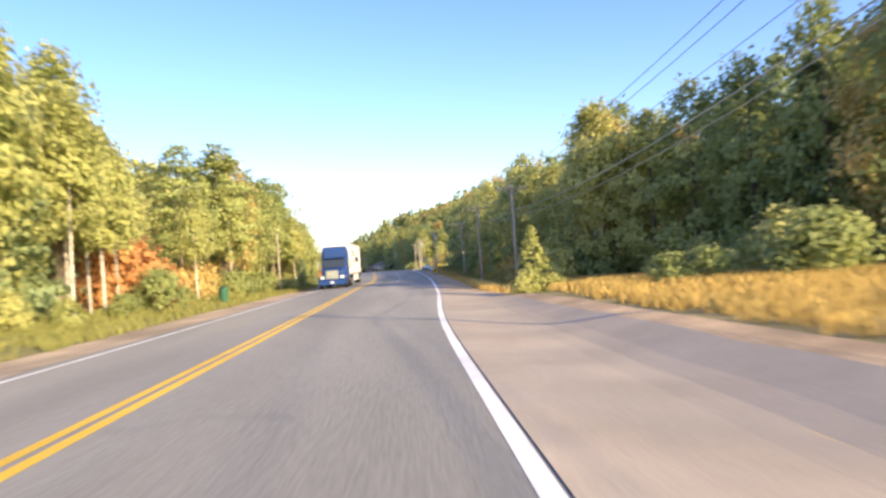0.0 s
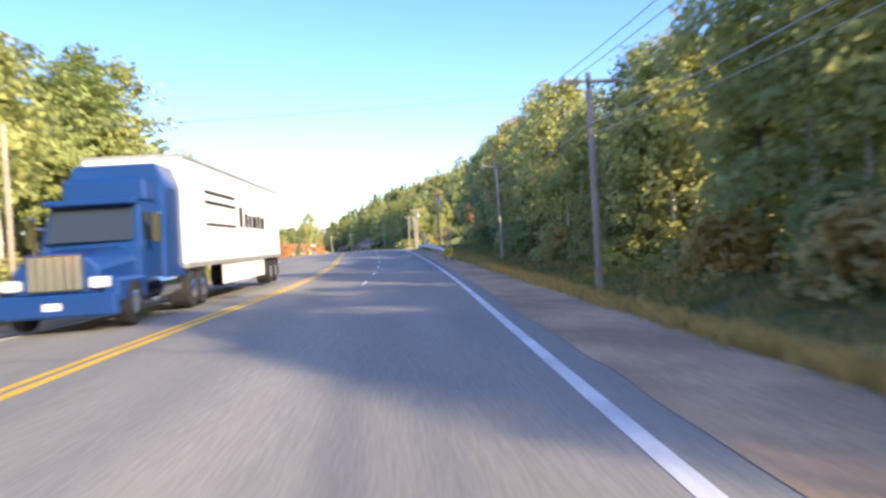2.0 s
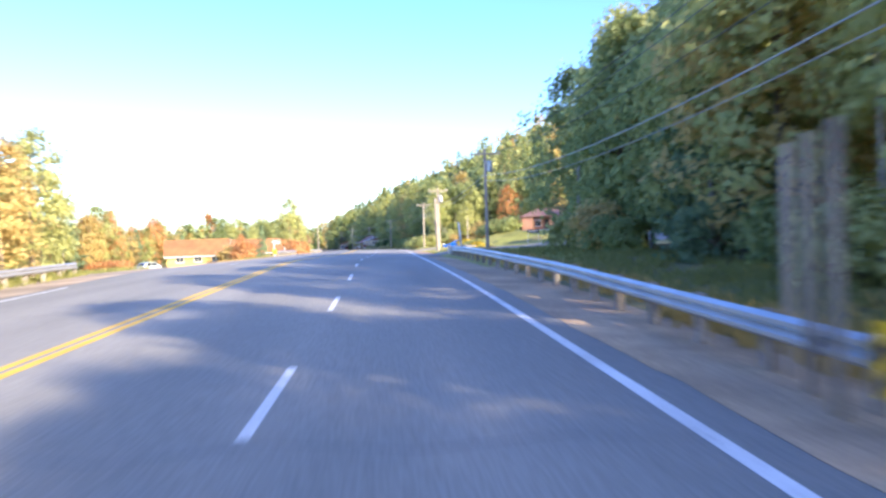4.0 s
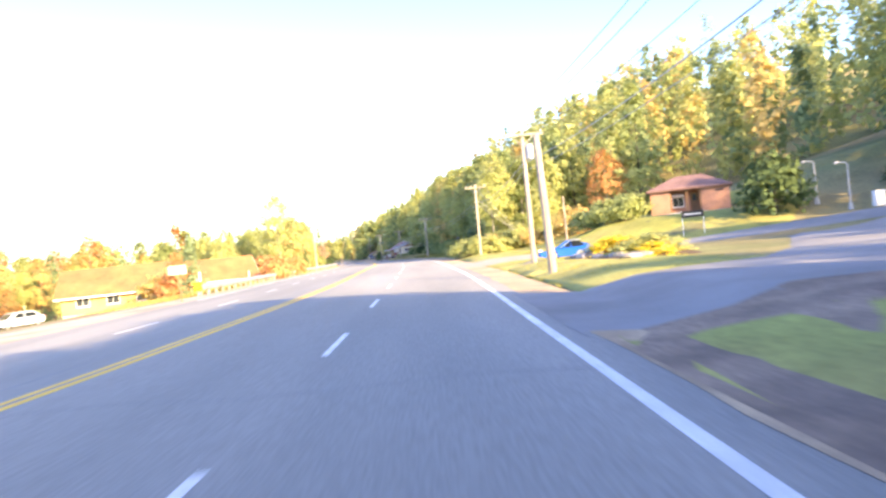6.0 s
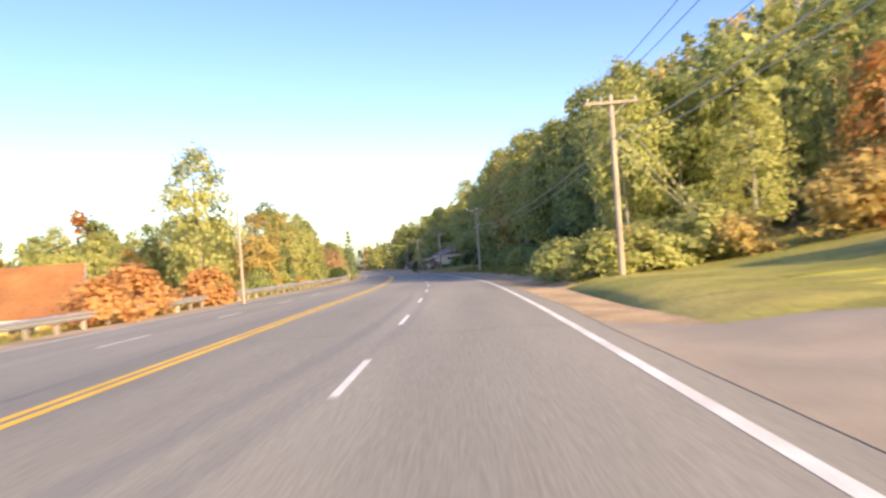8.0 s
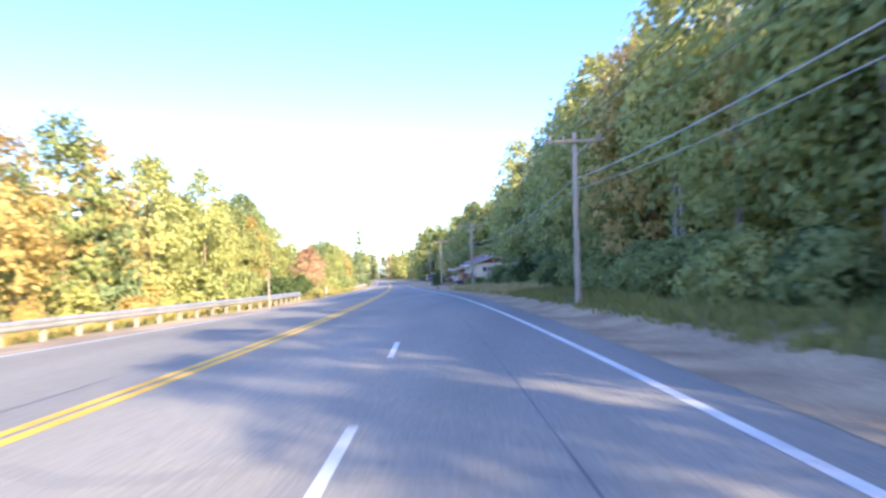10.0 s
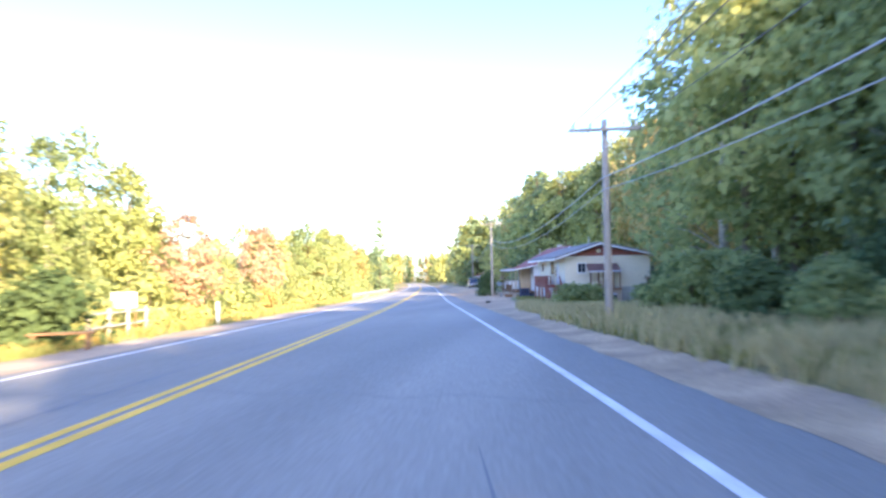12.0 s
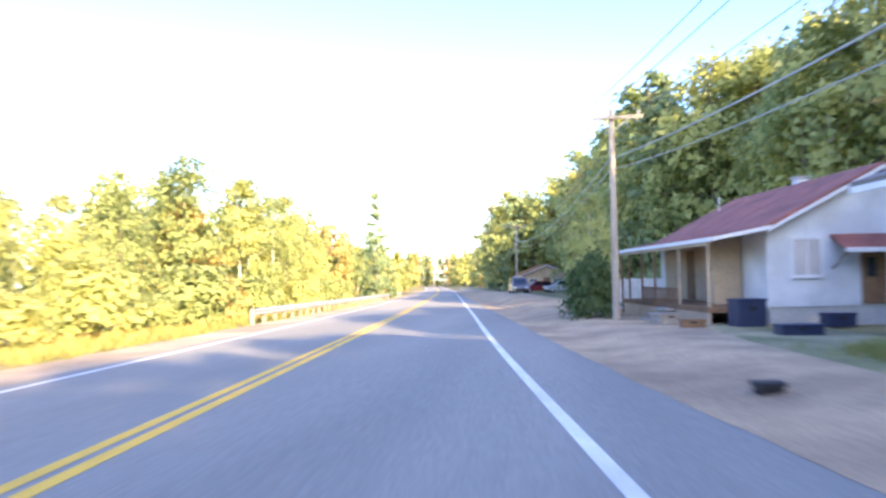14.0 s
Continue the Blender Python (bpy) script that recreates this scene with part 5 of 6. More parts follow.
def white_house():
    m = Matrix.Translation((-6.04, 366.67, 0.0)) @ Matrix.Rotation(radians(HOUSE_TURN + 1.0), 4, "Z")
    root = thing("cottage", "white stuccoed cottage with a faded red shingle roof", "house", m)
    gabled(root, 7.2, 10.5, -0.15, 2.24, 4.12, WHITE_WALL, SHINGLE_RED, WHITE_WALL, 0.1, 0.5, 0.35, siding=False, low=-1.3, rows=12)
    window(root, (1.25, -0.01, 1.4), 0.82, 1.1, "front", blind=True)
    part("awning", panel([(2.0, -0.9, 1.62), (3.9, -0.9, 1.62), (3.9, 0.0, 2.1), (2.0, 0.0, 2.1)], 0.07), SHINGLE_RED, root, "maroon door awning")
    part("awning_trim", box(1.98, 3.92, -0.94, -0.9, 1.5, 1.64), WHITE_TRIM, root)
    for px in (2.05, 3.85):
        part("awning_bracket", panel([(px, -0.86, 1.55), (px, 0.0, 1.05), (px, 0.0, 1.0), (px, -0.86, 1.5)], 0.04), WOOD_BROWN, root)
    door = part("door", box(2.95, 3.75, -0.05, 0.02, -0.1, 1.85), WOOD_BROWN, root, "dark brown front door", bevel=0.01)
    part("door_pane", box(3.1, 3.4, -0.065, -0.04, 0.75, 1.35), GLASS, door)
    part("chimney", box(3.5, 3.95, 4.8, 5.25, 3.4, 4.5), WHITE_WALL, root, "white chimney", bevel=0.02)
    part("chimney_cap", box(3.44, 4.01, 4.74, 5.31, 4.5, 4.56), CONCRETE, root)
    part("vent_pipe", tube([(2.4, 9.6, 3.2), (2.4, 9.6, 4.3)], 0.04, 8), STEEL, root)
    # open porch along the road side, under a flatter skirt of the roof
    skirt = part("porch_roof", panel([(-1.85, -0.35, 2.04), (0.12, -0.35, 2.40), (0.12, 10.9, 2.40), (-1.85, 10.9, 2.04)], 0.08), SHINGLE_RED, root, "faded red porch roof")
    for i in range(1, 6):
        x, z = -1.85 + 0.33 * i, 2.04 + 0.0603 * i
        part("shingle_course", panel([(x, -0.34, z + 0.012), (x + 0.02, -0.34, z + 0.03), (x + 0.02, 10.89, z + 0.03), (x, 10.89, z + 0.012)], 0.02), SHINGLE_RED, skirt)
    part("porch_fascia", box(-1.9, -1.85, -0.36, 10.91, 1.92, 2.05), WHITE_TRIM, root, "white eave board")
    part("porch_fascia", panel([(-1.85, -0.38, 2.05), (0.0, -0.38, 2.39), (0.0, -0.38, 2.27), (-1.85, -0.38, 1.93)], 0.03), WHITE_TRIM, root, "white fascia board")
    part("porch_beam", box(-1.82, -1.72, 0.1, 10.6, 1.82, 1.95), TAN_WALL, root)
    part("porch_wall", box(-0.06, -0.01, 1.9, 9.7, -0.1, 2.2), TAN_WALL, root, "tan porch wall")
    part("porch_partition", box(-1.0, -0.06, 1.78, 1.9, -0.1, 2.1), TAN_WALL, root, "tan end wall of the porch")
    part("porch_floor", box(-1.85, -0.06, 0.1, 10.0, -0.3, -0.12), WOOD_BROWN, root)
    part("porch_skirt_board", box(-1.83, -1.78, 0.1, 10.0, -0.9, -0.3), TAN_WALL, root)
    for y in (0.2, 2.9, 5.7, 7.4, 9.3, 10.5):
        part("porch_post", box(-1.81, -1.73, y - 0.04, y + 0.04, -1.1, 1.85), WOOD_BROWN if y > 5 else TAN_WALL, root)
    part("porch_rail", box(-1.80, -1.74, 2.9, 7.4, 0.38, 0.44), WOOD_BROWN, root)
    for i in range(16):
        part("slat", box(-1.79, -1.75, 3.0 + 0.28 * i, 3.1 + 0.28 * i, -0.12, 0.38), WOOD_BROWN, root)
    window(root, (-0.07, 3.95, 1.5), 0.4, 0.7, "left", WOOD_BROWN)
    part("porch_door", box(-0.1, -0.05, 6.1, 6.9, -0.1, 1.85), WOOD_BROWN, root, "brown porch door")
    part("side_door", box(-0.1, -0.04, 2.1, 2.85, -0.1, 1.85), WHITE_TRIM, root, "pale porch door")
    for i in range(3):
        part("porch_step", box(-2.2 - 0.3 * i, -1.86 - 0.3 * i, 3.2, 4.6, -0.36 - 0.18 * i, -0.28 - 0.18 * i), WOOD_GREY, root)


def brown_building():
    m = Matrix.Translation((22.9, 213.4, 3.5)) @ Matrix.Rotation(radians(-22), 4, "Z")
    root = thing("brick_bungalow", "small pink-brick bungalow with a brown hipped roof on a lawn", "house", m)
    w, ln, h = 6.8, 6.0, 2.2
    part("foundation", box(0.05, w - 0.05, 0.05, ln - 0.05, -2.0, 0.05), CONCRETE, root)
    for nm, b in (("front_wall", (0, 1.7, 0, 0.2)), ("front_wall", (4.4, w, 0, 0.2)), ("recess_wall", (1.7, 4.4, 1.2, 1.4)), ("recess_side", (1.55, 1.7, 0.2, 1.4)), ("recess_side", (4.4, 4.55, 0.2, 1.4)),
                  ("rear_wall", (0, w, ln - 0.2, ln)), ("side_wall", (0, 0.2, 0.2, ln - 0.2)), ("side_wall", (w - 0.2, w, 0.2, ln - 0.2))):
        part(nm, box(b[0], b[1], b[2], b[3], 0, h), BRICK_WALL, root)
    bm = bmesh.new()
    o = 0.3
    c = [bm.verts.new(v) for v in ((-o, -o, h), (w + o, -o, h), (w + o, ln + o, h), (-o, ln + o, h))]
    r = [bm.verts.new(v) for v in ((2.2, ln / 2, h + 1.25), (w - 2.2, ln / 2, h + 1.25))]
    d = [bm.verts.new(v.co + Vector((0, 0, -0.14))) for v in c]
    for f in ((c[0], c[1], r[1], r[0]), (c[1], c[2], r[1]), (c[2], c[3], r[0], r[1]), (c[3], c[0], r[0]), (d[3], d[2], d[1], d[0])):
        bm.faces.new(f)
    for i in range(4):
        bm.faces.new((c[i], d[i], d[(i + 1) % 4], c[(i + 1) % 4]))
    part("roof", bm, SHINGLE_BROWN, root, "faded brown hipped roof")
    window(root, (2.35, 1.18, 1.0), 0.9, 0.8, "front")
    part("window_hood", box(1.8, 2.9, 0.8, 1.2, 1.5, 1.66), WHITE_TRIM, root)
    door = part("door", box(3.4, 4.15, 1.13, 1.21, 0.02, 1.8), WOOD_BROWN, root, "dark red-brown door", bevel=0.01)
    part("door_pane", box(3.6, 3.95, 1.11, 1.14, 1.0, 1.6), GLASS, door)
    part("vent", box(5.6, 6.3, -0.02, 0.01, 1.65, 1.78), BLACK, root)
    for px in (1.8, 3.15, 4.3):
        part("porch_post", box(px - 0.06, px + 0.06, 0.05, 0.17, 0, h), WOOD_BROWN, root)
    part("porch_slab", box(1.5, 4.6, -0.5, 1.2, -0.25, 0.0), CONCRETE, root)


def left_house(x, y, turn, w, ln, wall_mat, label, floor=0.0, eave=2.2, peak=3.9, base=None):
    m = Matrix.Translation((x, y, land(x, y) if base is None else base)) @ Matrix.Rotation(radians(turn), 4, "Z")
    root = thing("low_house", label, "house", m)
    gabled(root, w, ln, floor, eave, peak, wall_mat, SHINGLE_ORANGE, wall_mat, 0.6, 0.6, 0.5, siding=False, low=-2.0, rows=8)
    for px in (1.5, w - 2.0):
        window(root, (px, -0.01, 1.3), 1.1, 1.0, "front")
    for py in (2.0, ln / 2, ln - 2.0):
        window(root, (-0.01, py, 1.3), 1.1, 1.0, "left")
    part("door", box(w / 2 - 0.45, w / 2 + 0.45, -0.04, 0.03, 0.05, 2.0), WOOD_BROWN, root, "brown door")
    return root


cream_house()
white_house()
brown_building()
def lean_to(x, y, turn):
    root = thing("lean_to", "dark weathered lean-to with a pale roof edge among the trees", "shed", on_land(x, y, turn) @ Matrix.Scale(0.8, 4))
    part("roof", panel([(-0.1, -0.4, 2.0), (1.9, -0.4, 2.35), (1.9, 2.2, 2.35), (-0.1, 2.2, 2.0)], 0.07), WOOD_BROWN, root, "dark roof sheet")
    part("roof_edge", panel([(-0.1, -0.42, 2.01), (1.9, -0.42, 2.36), (1.9, -0.42, 2.26), (-0.1, -0.42, 1.91)], 0.03), WHITE_TRIM, root, "pale roof edge")
    part("rear_wall", box(0.0, 1.8, 2.0, 2.06, -0.2, 2.05), WOOD_BROWN, root)
    part("side_wall", box(1.74, 1.8, 0.0, 2.0, -0.2, 2.2), WOOD_BROWN, root)
    for px in (0.04, 1.74):
        part("post", box(px - 0.05, px + 0.05, -0.05, 0.05, -0.2, 2.0 + 0.17 * px), WOOD_BROWN, root)
    for i in range(4):
        part("stacked_board", box(0.2 + 0.05 * i, 1.6 - 0.07 * i, 0.1, 0.4, 0.22 * i, 0.22 * i + 0.09), WOOD_PALE, root, "pale stacked board")


lean_to(1.2, 337.2, 8)
left_house(-24.6, 221.6, 104, 7.0, 9.5, YELLOW_WALL, "low yellow house with a sunlit orange shingle roof", 0.0, 2.0, 4.25, -0.5)
left_house(-16.9, 228.4, 114, 6.5, 7.6, YELLOW_WALL, "low house behind the rail with an orange shingle roof", 0.0, 1.9, 3.9, -0.35)
left_house(-18.3, 452.0, 10, 7.0, 9.0, TAN_WALL, "small tan house beyond the parked cars", eave=2.4, peak=3.8)

# ---- single trees and shrubs that stand out ----
RNG = np.random.default_rng(99)
plant("young_spruce", 4.3, 33.6, 3.1, RNG, label="small pale green young spruce on the dry verge")
plant("bush_lime", 3.7, 32.7, 0.9, RNG, wide=1.2, label="bushy yellow-green shrub beside a young spruce")
plant("bush_lime", 5.3, 34.3, 0.8, RNG, wide=1.3, label="bushy yellow-green shrub beside a young spruce")
for x, y, h in ((8.7, 28.2, 1.2), (9.8, 27.3, 1.3), (12.8, 24.8, 2.3)):
    plant("bush_green", x, y, h, RNG, wide=1.2, label="rounded green shrub at the field's edge")
for x, y, h in ((14.0, 43.5, 10.0), (15.5, 40.5, 11.0), (17.5, 38.0, 11.5), (12.6, 46.8, 9.0)):
    plant("green" if h > 10 else "lime", x, y, h, RNG, label="tall green tree at the field's corner")
for x, y, h in ((12.2, 61.0, 8.5), (12.6, 66.5, 9.0), (12.0, 72.0, 8.0), (13.0, 79.0, 9.5), (12.4, 84.5, 8.6), (12.0, 91.0, 9.0), (11.6, 96.0, 8.2)):
    plant("birch", x, y, h, RNG, label="slender pale-trunked birch before the dark wood")
for x, y, h in ((-19.5, 37.0, 4.5), (-20.2, 40.3, 3.6), (-17.9, 48.7, 3.0), (-16.9, 53.6, 2.8), (-11.9, 86.5, 3.4), (-12.2, 90.5, 3.8), (-11.3, 94.5, 3.0)):
    plant("spruce", x, y, h, RNG, label="young sunlit spruce on the wood's edge")
for x, y, h in ((-16.2, 33.5, 9.5), (-17.0, 35.0, 10.5), (-16.0, 36.6, 9.0), (-17.4, 38.4, 10.0), (-16.6, 40.2, 8.5), (-15.4, 52.0, 8.0), (-15.0, 62.0, 9.0)):
    plant("birch", x, y, h, RNG, label="slender birch with a bare pale trunk at the wood's edge")
for x, y, h in ((-17.2, 41.8, 3.4), (-16.8, 44.5, 3.8), (-17.6, 47.0, 3.2), (-19.0, 43.0, 4.2), (-16.2, 57.0, 2.6)):
    plant("bush_orange" if h > 3.3 else "bush_gold", x, y, h, RNG, wide=0.9, label="tall orange-gold autumn shrub under the pines")
plant("bush_spruce", 29.4, 203.2, 4.3, RNG, wide=1.0, label="large dark rounded shrub on the lawn")
plant("bush_spruce", 40.0, 203.0, 2.2, RNG, wide=1.2, label="dark rounded shrub on the far lawn")
for x, y, h in ((19.0, 214.5, 2.2), (20.3, 213.0, 1.9), (21.3, 214.2, 2.3), (17.6, 217.5, 2.0)):
    plant("bush_green", x, y, h, RNG, wide=1.3, label="clipped dark green shrub beside the bungalow")
plant("lime", 16.4, 233.3, 7.4, RNG, wide=1.15, label="bright yellow-green tree on the lawn")
plant("bush_gold", 18.2, 226.5, 3.0, RNG, wide=1.3, label="golden shrub on the lawn")
plant("orange", 24.8, 235.8, 9.0, RNG, wide=1.0, label="orange autumn maple above the lawn")
plant("bush_orange", 19.5, 227.0, 2.4, RNG, label="orange autumn shrub on the lawn")
for x, y, h, k in ((7.0, 236.5, 1.6, "bush_lime"), (8.6, 234.2, 2.0, "bush_lime"), (9.8, 231.8, 2.1, "bush_gold"), (7.4, 240.0, 2.0, "bush_green"), (11.2, 233.4, 2.4, "bush_green"), (12.9, 230.6, 2.6, "bush_lime"), (6.6, 231.0, 0.9, "bush_gold"), (7.4, 228.6, 1.7, "bush_lime"), (9.2, 228.4, 1.9, "bush_lime"), (8.2, 229.6, 1.4, "bush_green"), (10.6, 229.4, 1.6, "bush_lime"), (13.8, 228.6, 1.9, "bush_gold"), (5.9, 233.5, 1.6, "bush_green")):
    plant(k, x, y, h, RNG, wide=1.35, label="leafy shrub round a utility pole")
plant("lime", -17.5, 247.0, 11.2, RNG, wide=1.0, label="tall yellow-green tree standing over the guard rail")
plant("lime", -19.5, 251.0, 7.0, RNG, wide=1.0)
for x, y, h in ((-14.2, 226, 1.9), (-15.2, 231, 2.4), (-17.5, 236, 2.8), (-14.6, 240, 2.2)):
    plant("bush_orange", x, y, h, RNG, wide=1.2, label="orange-red autumn shrub behind the guard rail")
plant("spruce", -16.2, 204.0, 4.6, RNG, label="lone dark spruce beside the low houses")
plant("orange", -21.5, 216.5, 4.2, RNG, wide=1.0, label="orange autumn tree beside a low house")
plant("bush_orange", -20.5, 214.0, 2.6, RNG, wide=1.3, label="orange autumn shrub beside a low house")
plant("bush_gold", -23.5, 217.5, 2.4, RNG, wide=1.3, label="golden shrub beside a low house")
for x, y, h in ((-39.0, 208.0, 1.7), (-38.0, 211.5, 1.9), (-40.5, 213.0, 2.1), (-41.5, 216.5, 2.2), (-43.5, 214.0, 2.0), (-36.8, 206.0, 1.5), (-44.5, 219.0, 2.4)):
    plant("bush_orange", x, y, h, RNG, wide=1.6, label="sunlit orange autumn shrub in a field")
for x, y, h in ((-19.5, 313.2, 2.1), (-19.2, 311.9, 1.7), (-19.0, 306.5, 1.8), (-17.8, 300.0, 1.8)):
    plant("bush_spruce", x, y, h, RNG, wide=1.0, label="dark shaded evergreen shrub behind the rail's end")
plant("russet", -22.7, 328.0, 5.6, RNG, wide=1.25, label="half-bare russet tree with a pale forked trunk")
plant("russet", -28.5, 352.0, 7.0, RNG, wide=1.2, label="russet autumn tree among yellow ones")
plant("gold", -35.0, 384.0, 7.2, RNG, wide=1.25, label="broad golden tree beside the highway")
plant("spruce", -38.9, 444.9, 15.5, RNG, wide=0.8, label="tall pointed spruce above the autumn trees")
plant("lime", 2.2, 321.5, 14.5, RNG, wide=0.95, label="tall yellow-green tree rising from the dark wood")
plant("green", 2.8, 327.5, 13.0, RNG, wide=1.3, label="large dark maple beside a cream house")
plant("green", 8.5, 331.0, 13.5, RNG, wide=1.2, label="large dark maple beside a cream house")
for x, y, h in ((-3.7, 333.0, 1.4), (-2.7, 333.6, 1.3), (0.6, 336.5, 1.2), (-3.2, 340.6, 0.5), (-5.2, 338.0, 0.35)):
    plant("bush_green", x, y, h, RNG, wide=1.25, label="weedy green shrub in front of a cream house")
for x, y, h in ((-11.25, 372.4, 2.3), (-10.95, 373.6, 2.5), (-11.7, 373.9, 2.1)):
    plant("bush_spruce", x, y, h, RNG, wide=0.52, label="tall dark vine-grown shrub beside a pole")
plant("lime", -11.0, 378.2, 5.6, RNG, wide=0.9, label="drooping pale green tree behind a dark shrub")
plant("lime", -3.0, 399.0, 7.0, RNG, wide=1.2, label="drooping yellow-green tree behind a cottage")


# ---- grass and weeds ----
def grass(name, label, seed, zones, mat, height, width=0.03, lean=0.35):
    """Blades in tufts over strips: (y0, y1, nearest, farthest from the edge line, count, side)."""
    rng = np.random.default_rng(seed)
    verts, faces = [], []
    for y0, y1, near, far, n, side in zones:
        for _ in range(n):
            y = y0 + (y1 - y0) * rng.random()
            lat = near + (far - near) * rng.random()
            x = x_right(y) + lat if side > 0 else x_left(y) - lat
            if noise.noise((x * 0.5, y * 0.5, seed)) < -0.25:
                continue
            z = land(x, y) - 0.03
            for _ in range(4):
                px, py = x + 0.12 * rng.standard_normal(), y + 0.12 * rng.standard_normal()
                h = height * (0.5 + 0.8 * rng.random())
                a = rng.random() * 6.283
                dx, dy = math.cos(a), math.sin(a)
                tx, ty = lean * h * rng.standard_normal(), lean * h * rng.standard_normal()
                w = width * (0.7 + 0.6 * rng.random())
                k = len(verts)
                verts += [(px - dx * w, py - dy * w, z), (px + dx * w, py + dy * w, z), (px + tx * 0.4 + dx * w * 0.8, py + ty * 0.4 + dy * w * 0.8, z + h * 0.6), (px + tx, py + ty, z + h)]
                faces.append((k, k + 1, k + 2, k + 3))
    tagged(mesh_object(name, verts, faces, mat), label, "grass", kind="stuff")


grass("dry_grass", "tall dry golden grass on the field", 1, [(4, 50, 4.9, 15, 9000, 1), (40, 112, 2.5, 5.0, 5200, 1), (46, 112, 5.0, 7.5, 1200, 1), (112, 150, 3.0, 5, 900, 1)], GRASS_DRY, 0.32, 0.026)
grass("verge_grass", "short dry and green grass on the verge", 2, [(0, 100, 2.6, 9, 6000, -1), (95, 150, 3, 9, 2500, -1), (200, 305, 2.8, 8, 3500, -1), (305, 440, 2.4, 8, 4500, -1)], GRASS_GREEN, 0.30, 0.028)
grass("roadside_weeds", "rank green weeds at the wood's foot", 3, [(50, 145, 4.0, 9, 5200, 1), (245, 324, 3.0, 8.5, 7200, 1), (324, 341, 5.0, 8.5, 1100, 1), (341, 358, 5.8, 8.2, 900, 1)], GRASS_GREEN, 0.3, 0.03)
grass("dry_verge_grass", "dry yellow grass behind the sunlit rail", 4, [(200, 305, 3.2, 12, 4200, -1), (310, 420, 3.0, 8, 3000, -1)], GRASS_DRY, 0.32, 0.028)
grass("lawn_grass", "short mown yellow-green grass of the verge", 6, [(170, 203, 2.2, 8.0, 7000, 1), (132, 157, 4.0, 12, 5000, 1), (212, 231, 2.6, 12, 4000, 1), (326, 343, 4.0, 7.4, 2200, 1)], GRASS_LAWN, 0.085, 0.014, 0.5)
grass("pale_weeds", "tall pale seeding weeds before a cream house", 7, [(292, 326, 2.9, 6.0, 2800, 1), (324, 339, 3.5, 6.0, 2400, 1)], WEED, 0.48, 0.026, 0.22)
# flowering weeds by the shoulder
grass("goldenrod", "patch of yellow goldenrod and pale weed stalks", 5, [(44, 56, 2.8, 4.2, 220, 1), (36, 60, 3.0, 5.0, 260, 1)], LEAF["gold"], 0.5, 0.03, 0.15)


# ---- small things along the road ----
def sign_board(x, y, turn, w, h, top, label, bars, board_mat, post_mat, category="sign"):
    root = thing("sign_board", label, category, on_land(x, y, turn))
    for s in (-1, 1):
        part("post", box(s * (w / 2 - 0.06) - 0.03, s * (w / 2 - 0.06) + 0.03, 0.0, 0.06, -0.4, top + 0.03), post_mat, root, bevel=0.008)
    part("board", box(-w / 2, w / 2, -0.05, -0.002, top - h, top), board_mat, root, bevel=0.01)
    for i in range(bars):
        z = top - h * (i + 0.5) / bars
        part("lettering_bar", box(-w / 2 + 0.2, w / 2 - 0.2, -0.062, -0.05, z - min(0.045, h / bars * 0.22), z + min(0.045, h / bars * 0.22)), BAR_BLACK if board_mat is not BLACK else WHITE_TRIM, root, "unreadable lettering bar")


sign_board(22.2, 201.6, -12, 1.65, 0.5, 1.85, "dark name board on two white posts on a lawn", 1, BLACK, WHITE_TRIM)
root = thing("striped_sign", "white roadside board with dark bars on a leaning post", "sign", on_land(-11.9, 187.6, 8))
part("post", tube([(0.12, 0.04, -0.4), (0.0, 0.04, 2.0)], 0.045, 8), WOOD_BROWN, root)
board = part("board", box(-0.47, 0.47, -0.03, 0.0, 1.55, 2.02), WHITE_TRIM, root, bevel=0.008)
for i in range(3):
    part("lettering_bar", box(-0.44, 0.44, -0.042, -0.03, 1.60 + 0.15 * i, 1.685 + 0.15 * i), BAR_BLACK, board, "unreadable dark lettering bar")
sign_board(-21.0, 319.6, 20, 0.9, 0.6, 1.6, "small white notice board by a rail fence", 0, WHITE_TRIM, WOOD_BROWN)
hazard_marker(x_left(195) - 2.7, 195.3)
for x, y, h in ((x_left(195) - 3.0, 197, 1.6), (x_left(216) - 3.6, 216, 1.3)):
    ob = thing("marker_post", "pale round marker post behind the guard rail", "marker post", on_land(x, y))
    part("shaft", tube([(0, 0, -0.3), (0, 0, h)], 0.06, 8), WHITE_TRIM, ob)


def litter_bin(x, y):
    root = thing("litter_bin", "dark green roadside litter bin with a domed lid", "bin", on_land(x, y))
    part("body", tube([(0, 0, 0), (0, 0, 0.05), (0, 0, 0.85)], [0.25, 0.27, 0.30], 16), BIN_GREEN, root, smooth_shade=False)
    part("lid", tube([(0, 0, 0.85), (0, 0, 0.92), (0, 0, 1.08)], [0.32, 0.30, 0.12], 16), BIN_GREEN, root)
    part("flap", box(-0.12, 0.12, -0.31, -0.27, 0.9, 1.0), BLACK, root)


litter_bin(-13.3, 50.3)
ob = thing("mail_box", "small white mailbox on a wooden post", "mailbox", on_land(-14.4, 41.5))
part("post", box(-0.05, 0.05, -0.05, 0.05, -0.3, 1.0), WOOD_GREY, ob)
part("box", prism([(-0.12, 1.0), (-0.12, 1.18), (-0.07, 1.27), (0.07, 1.27), (0.12, 1.18), (0.12, 1.0)], -0.25, 0.25), WHITE_TRIM, ob)


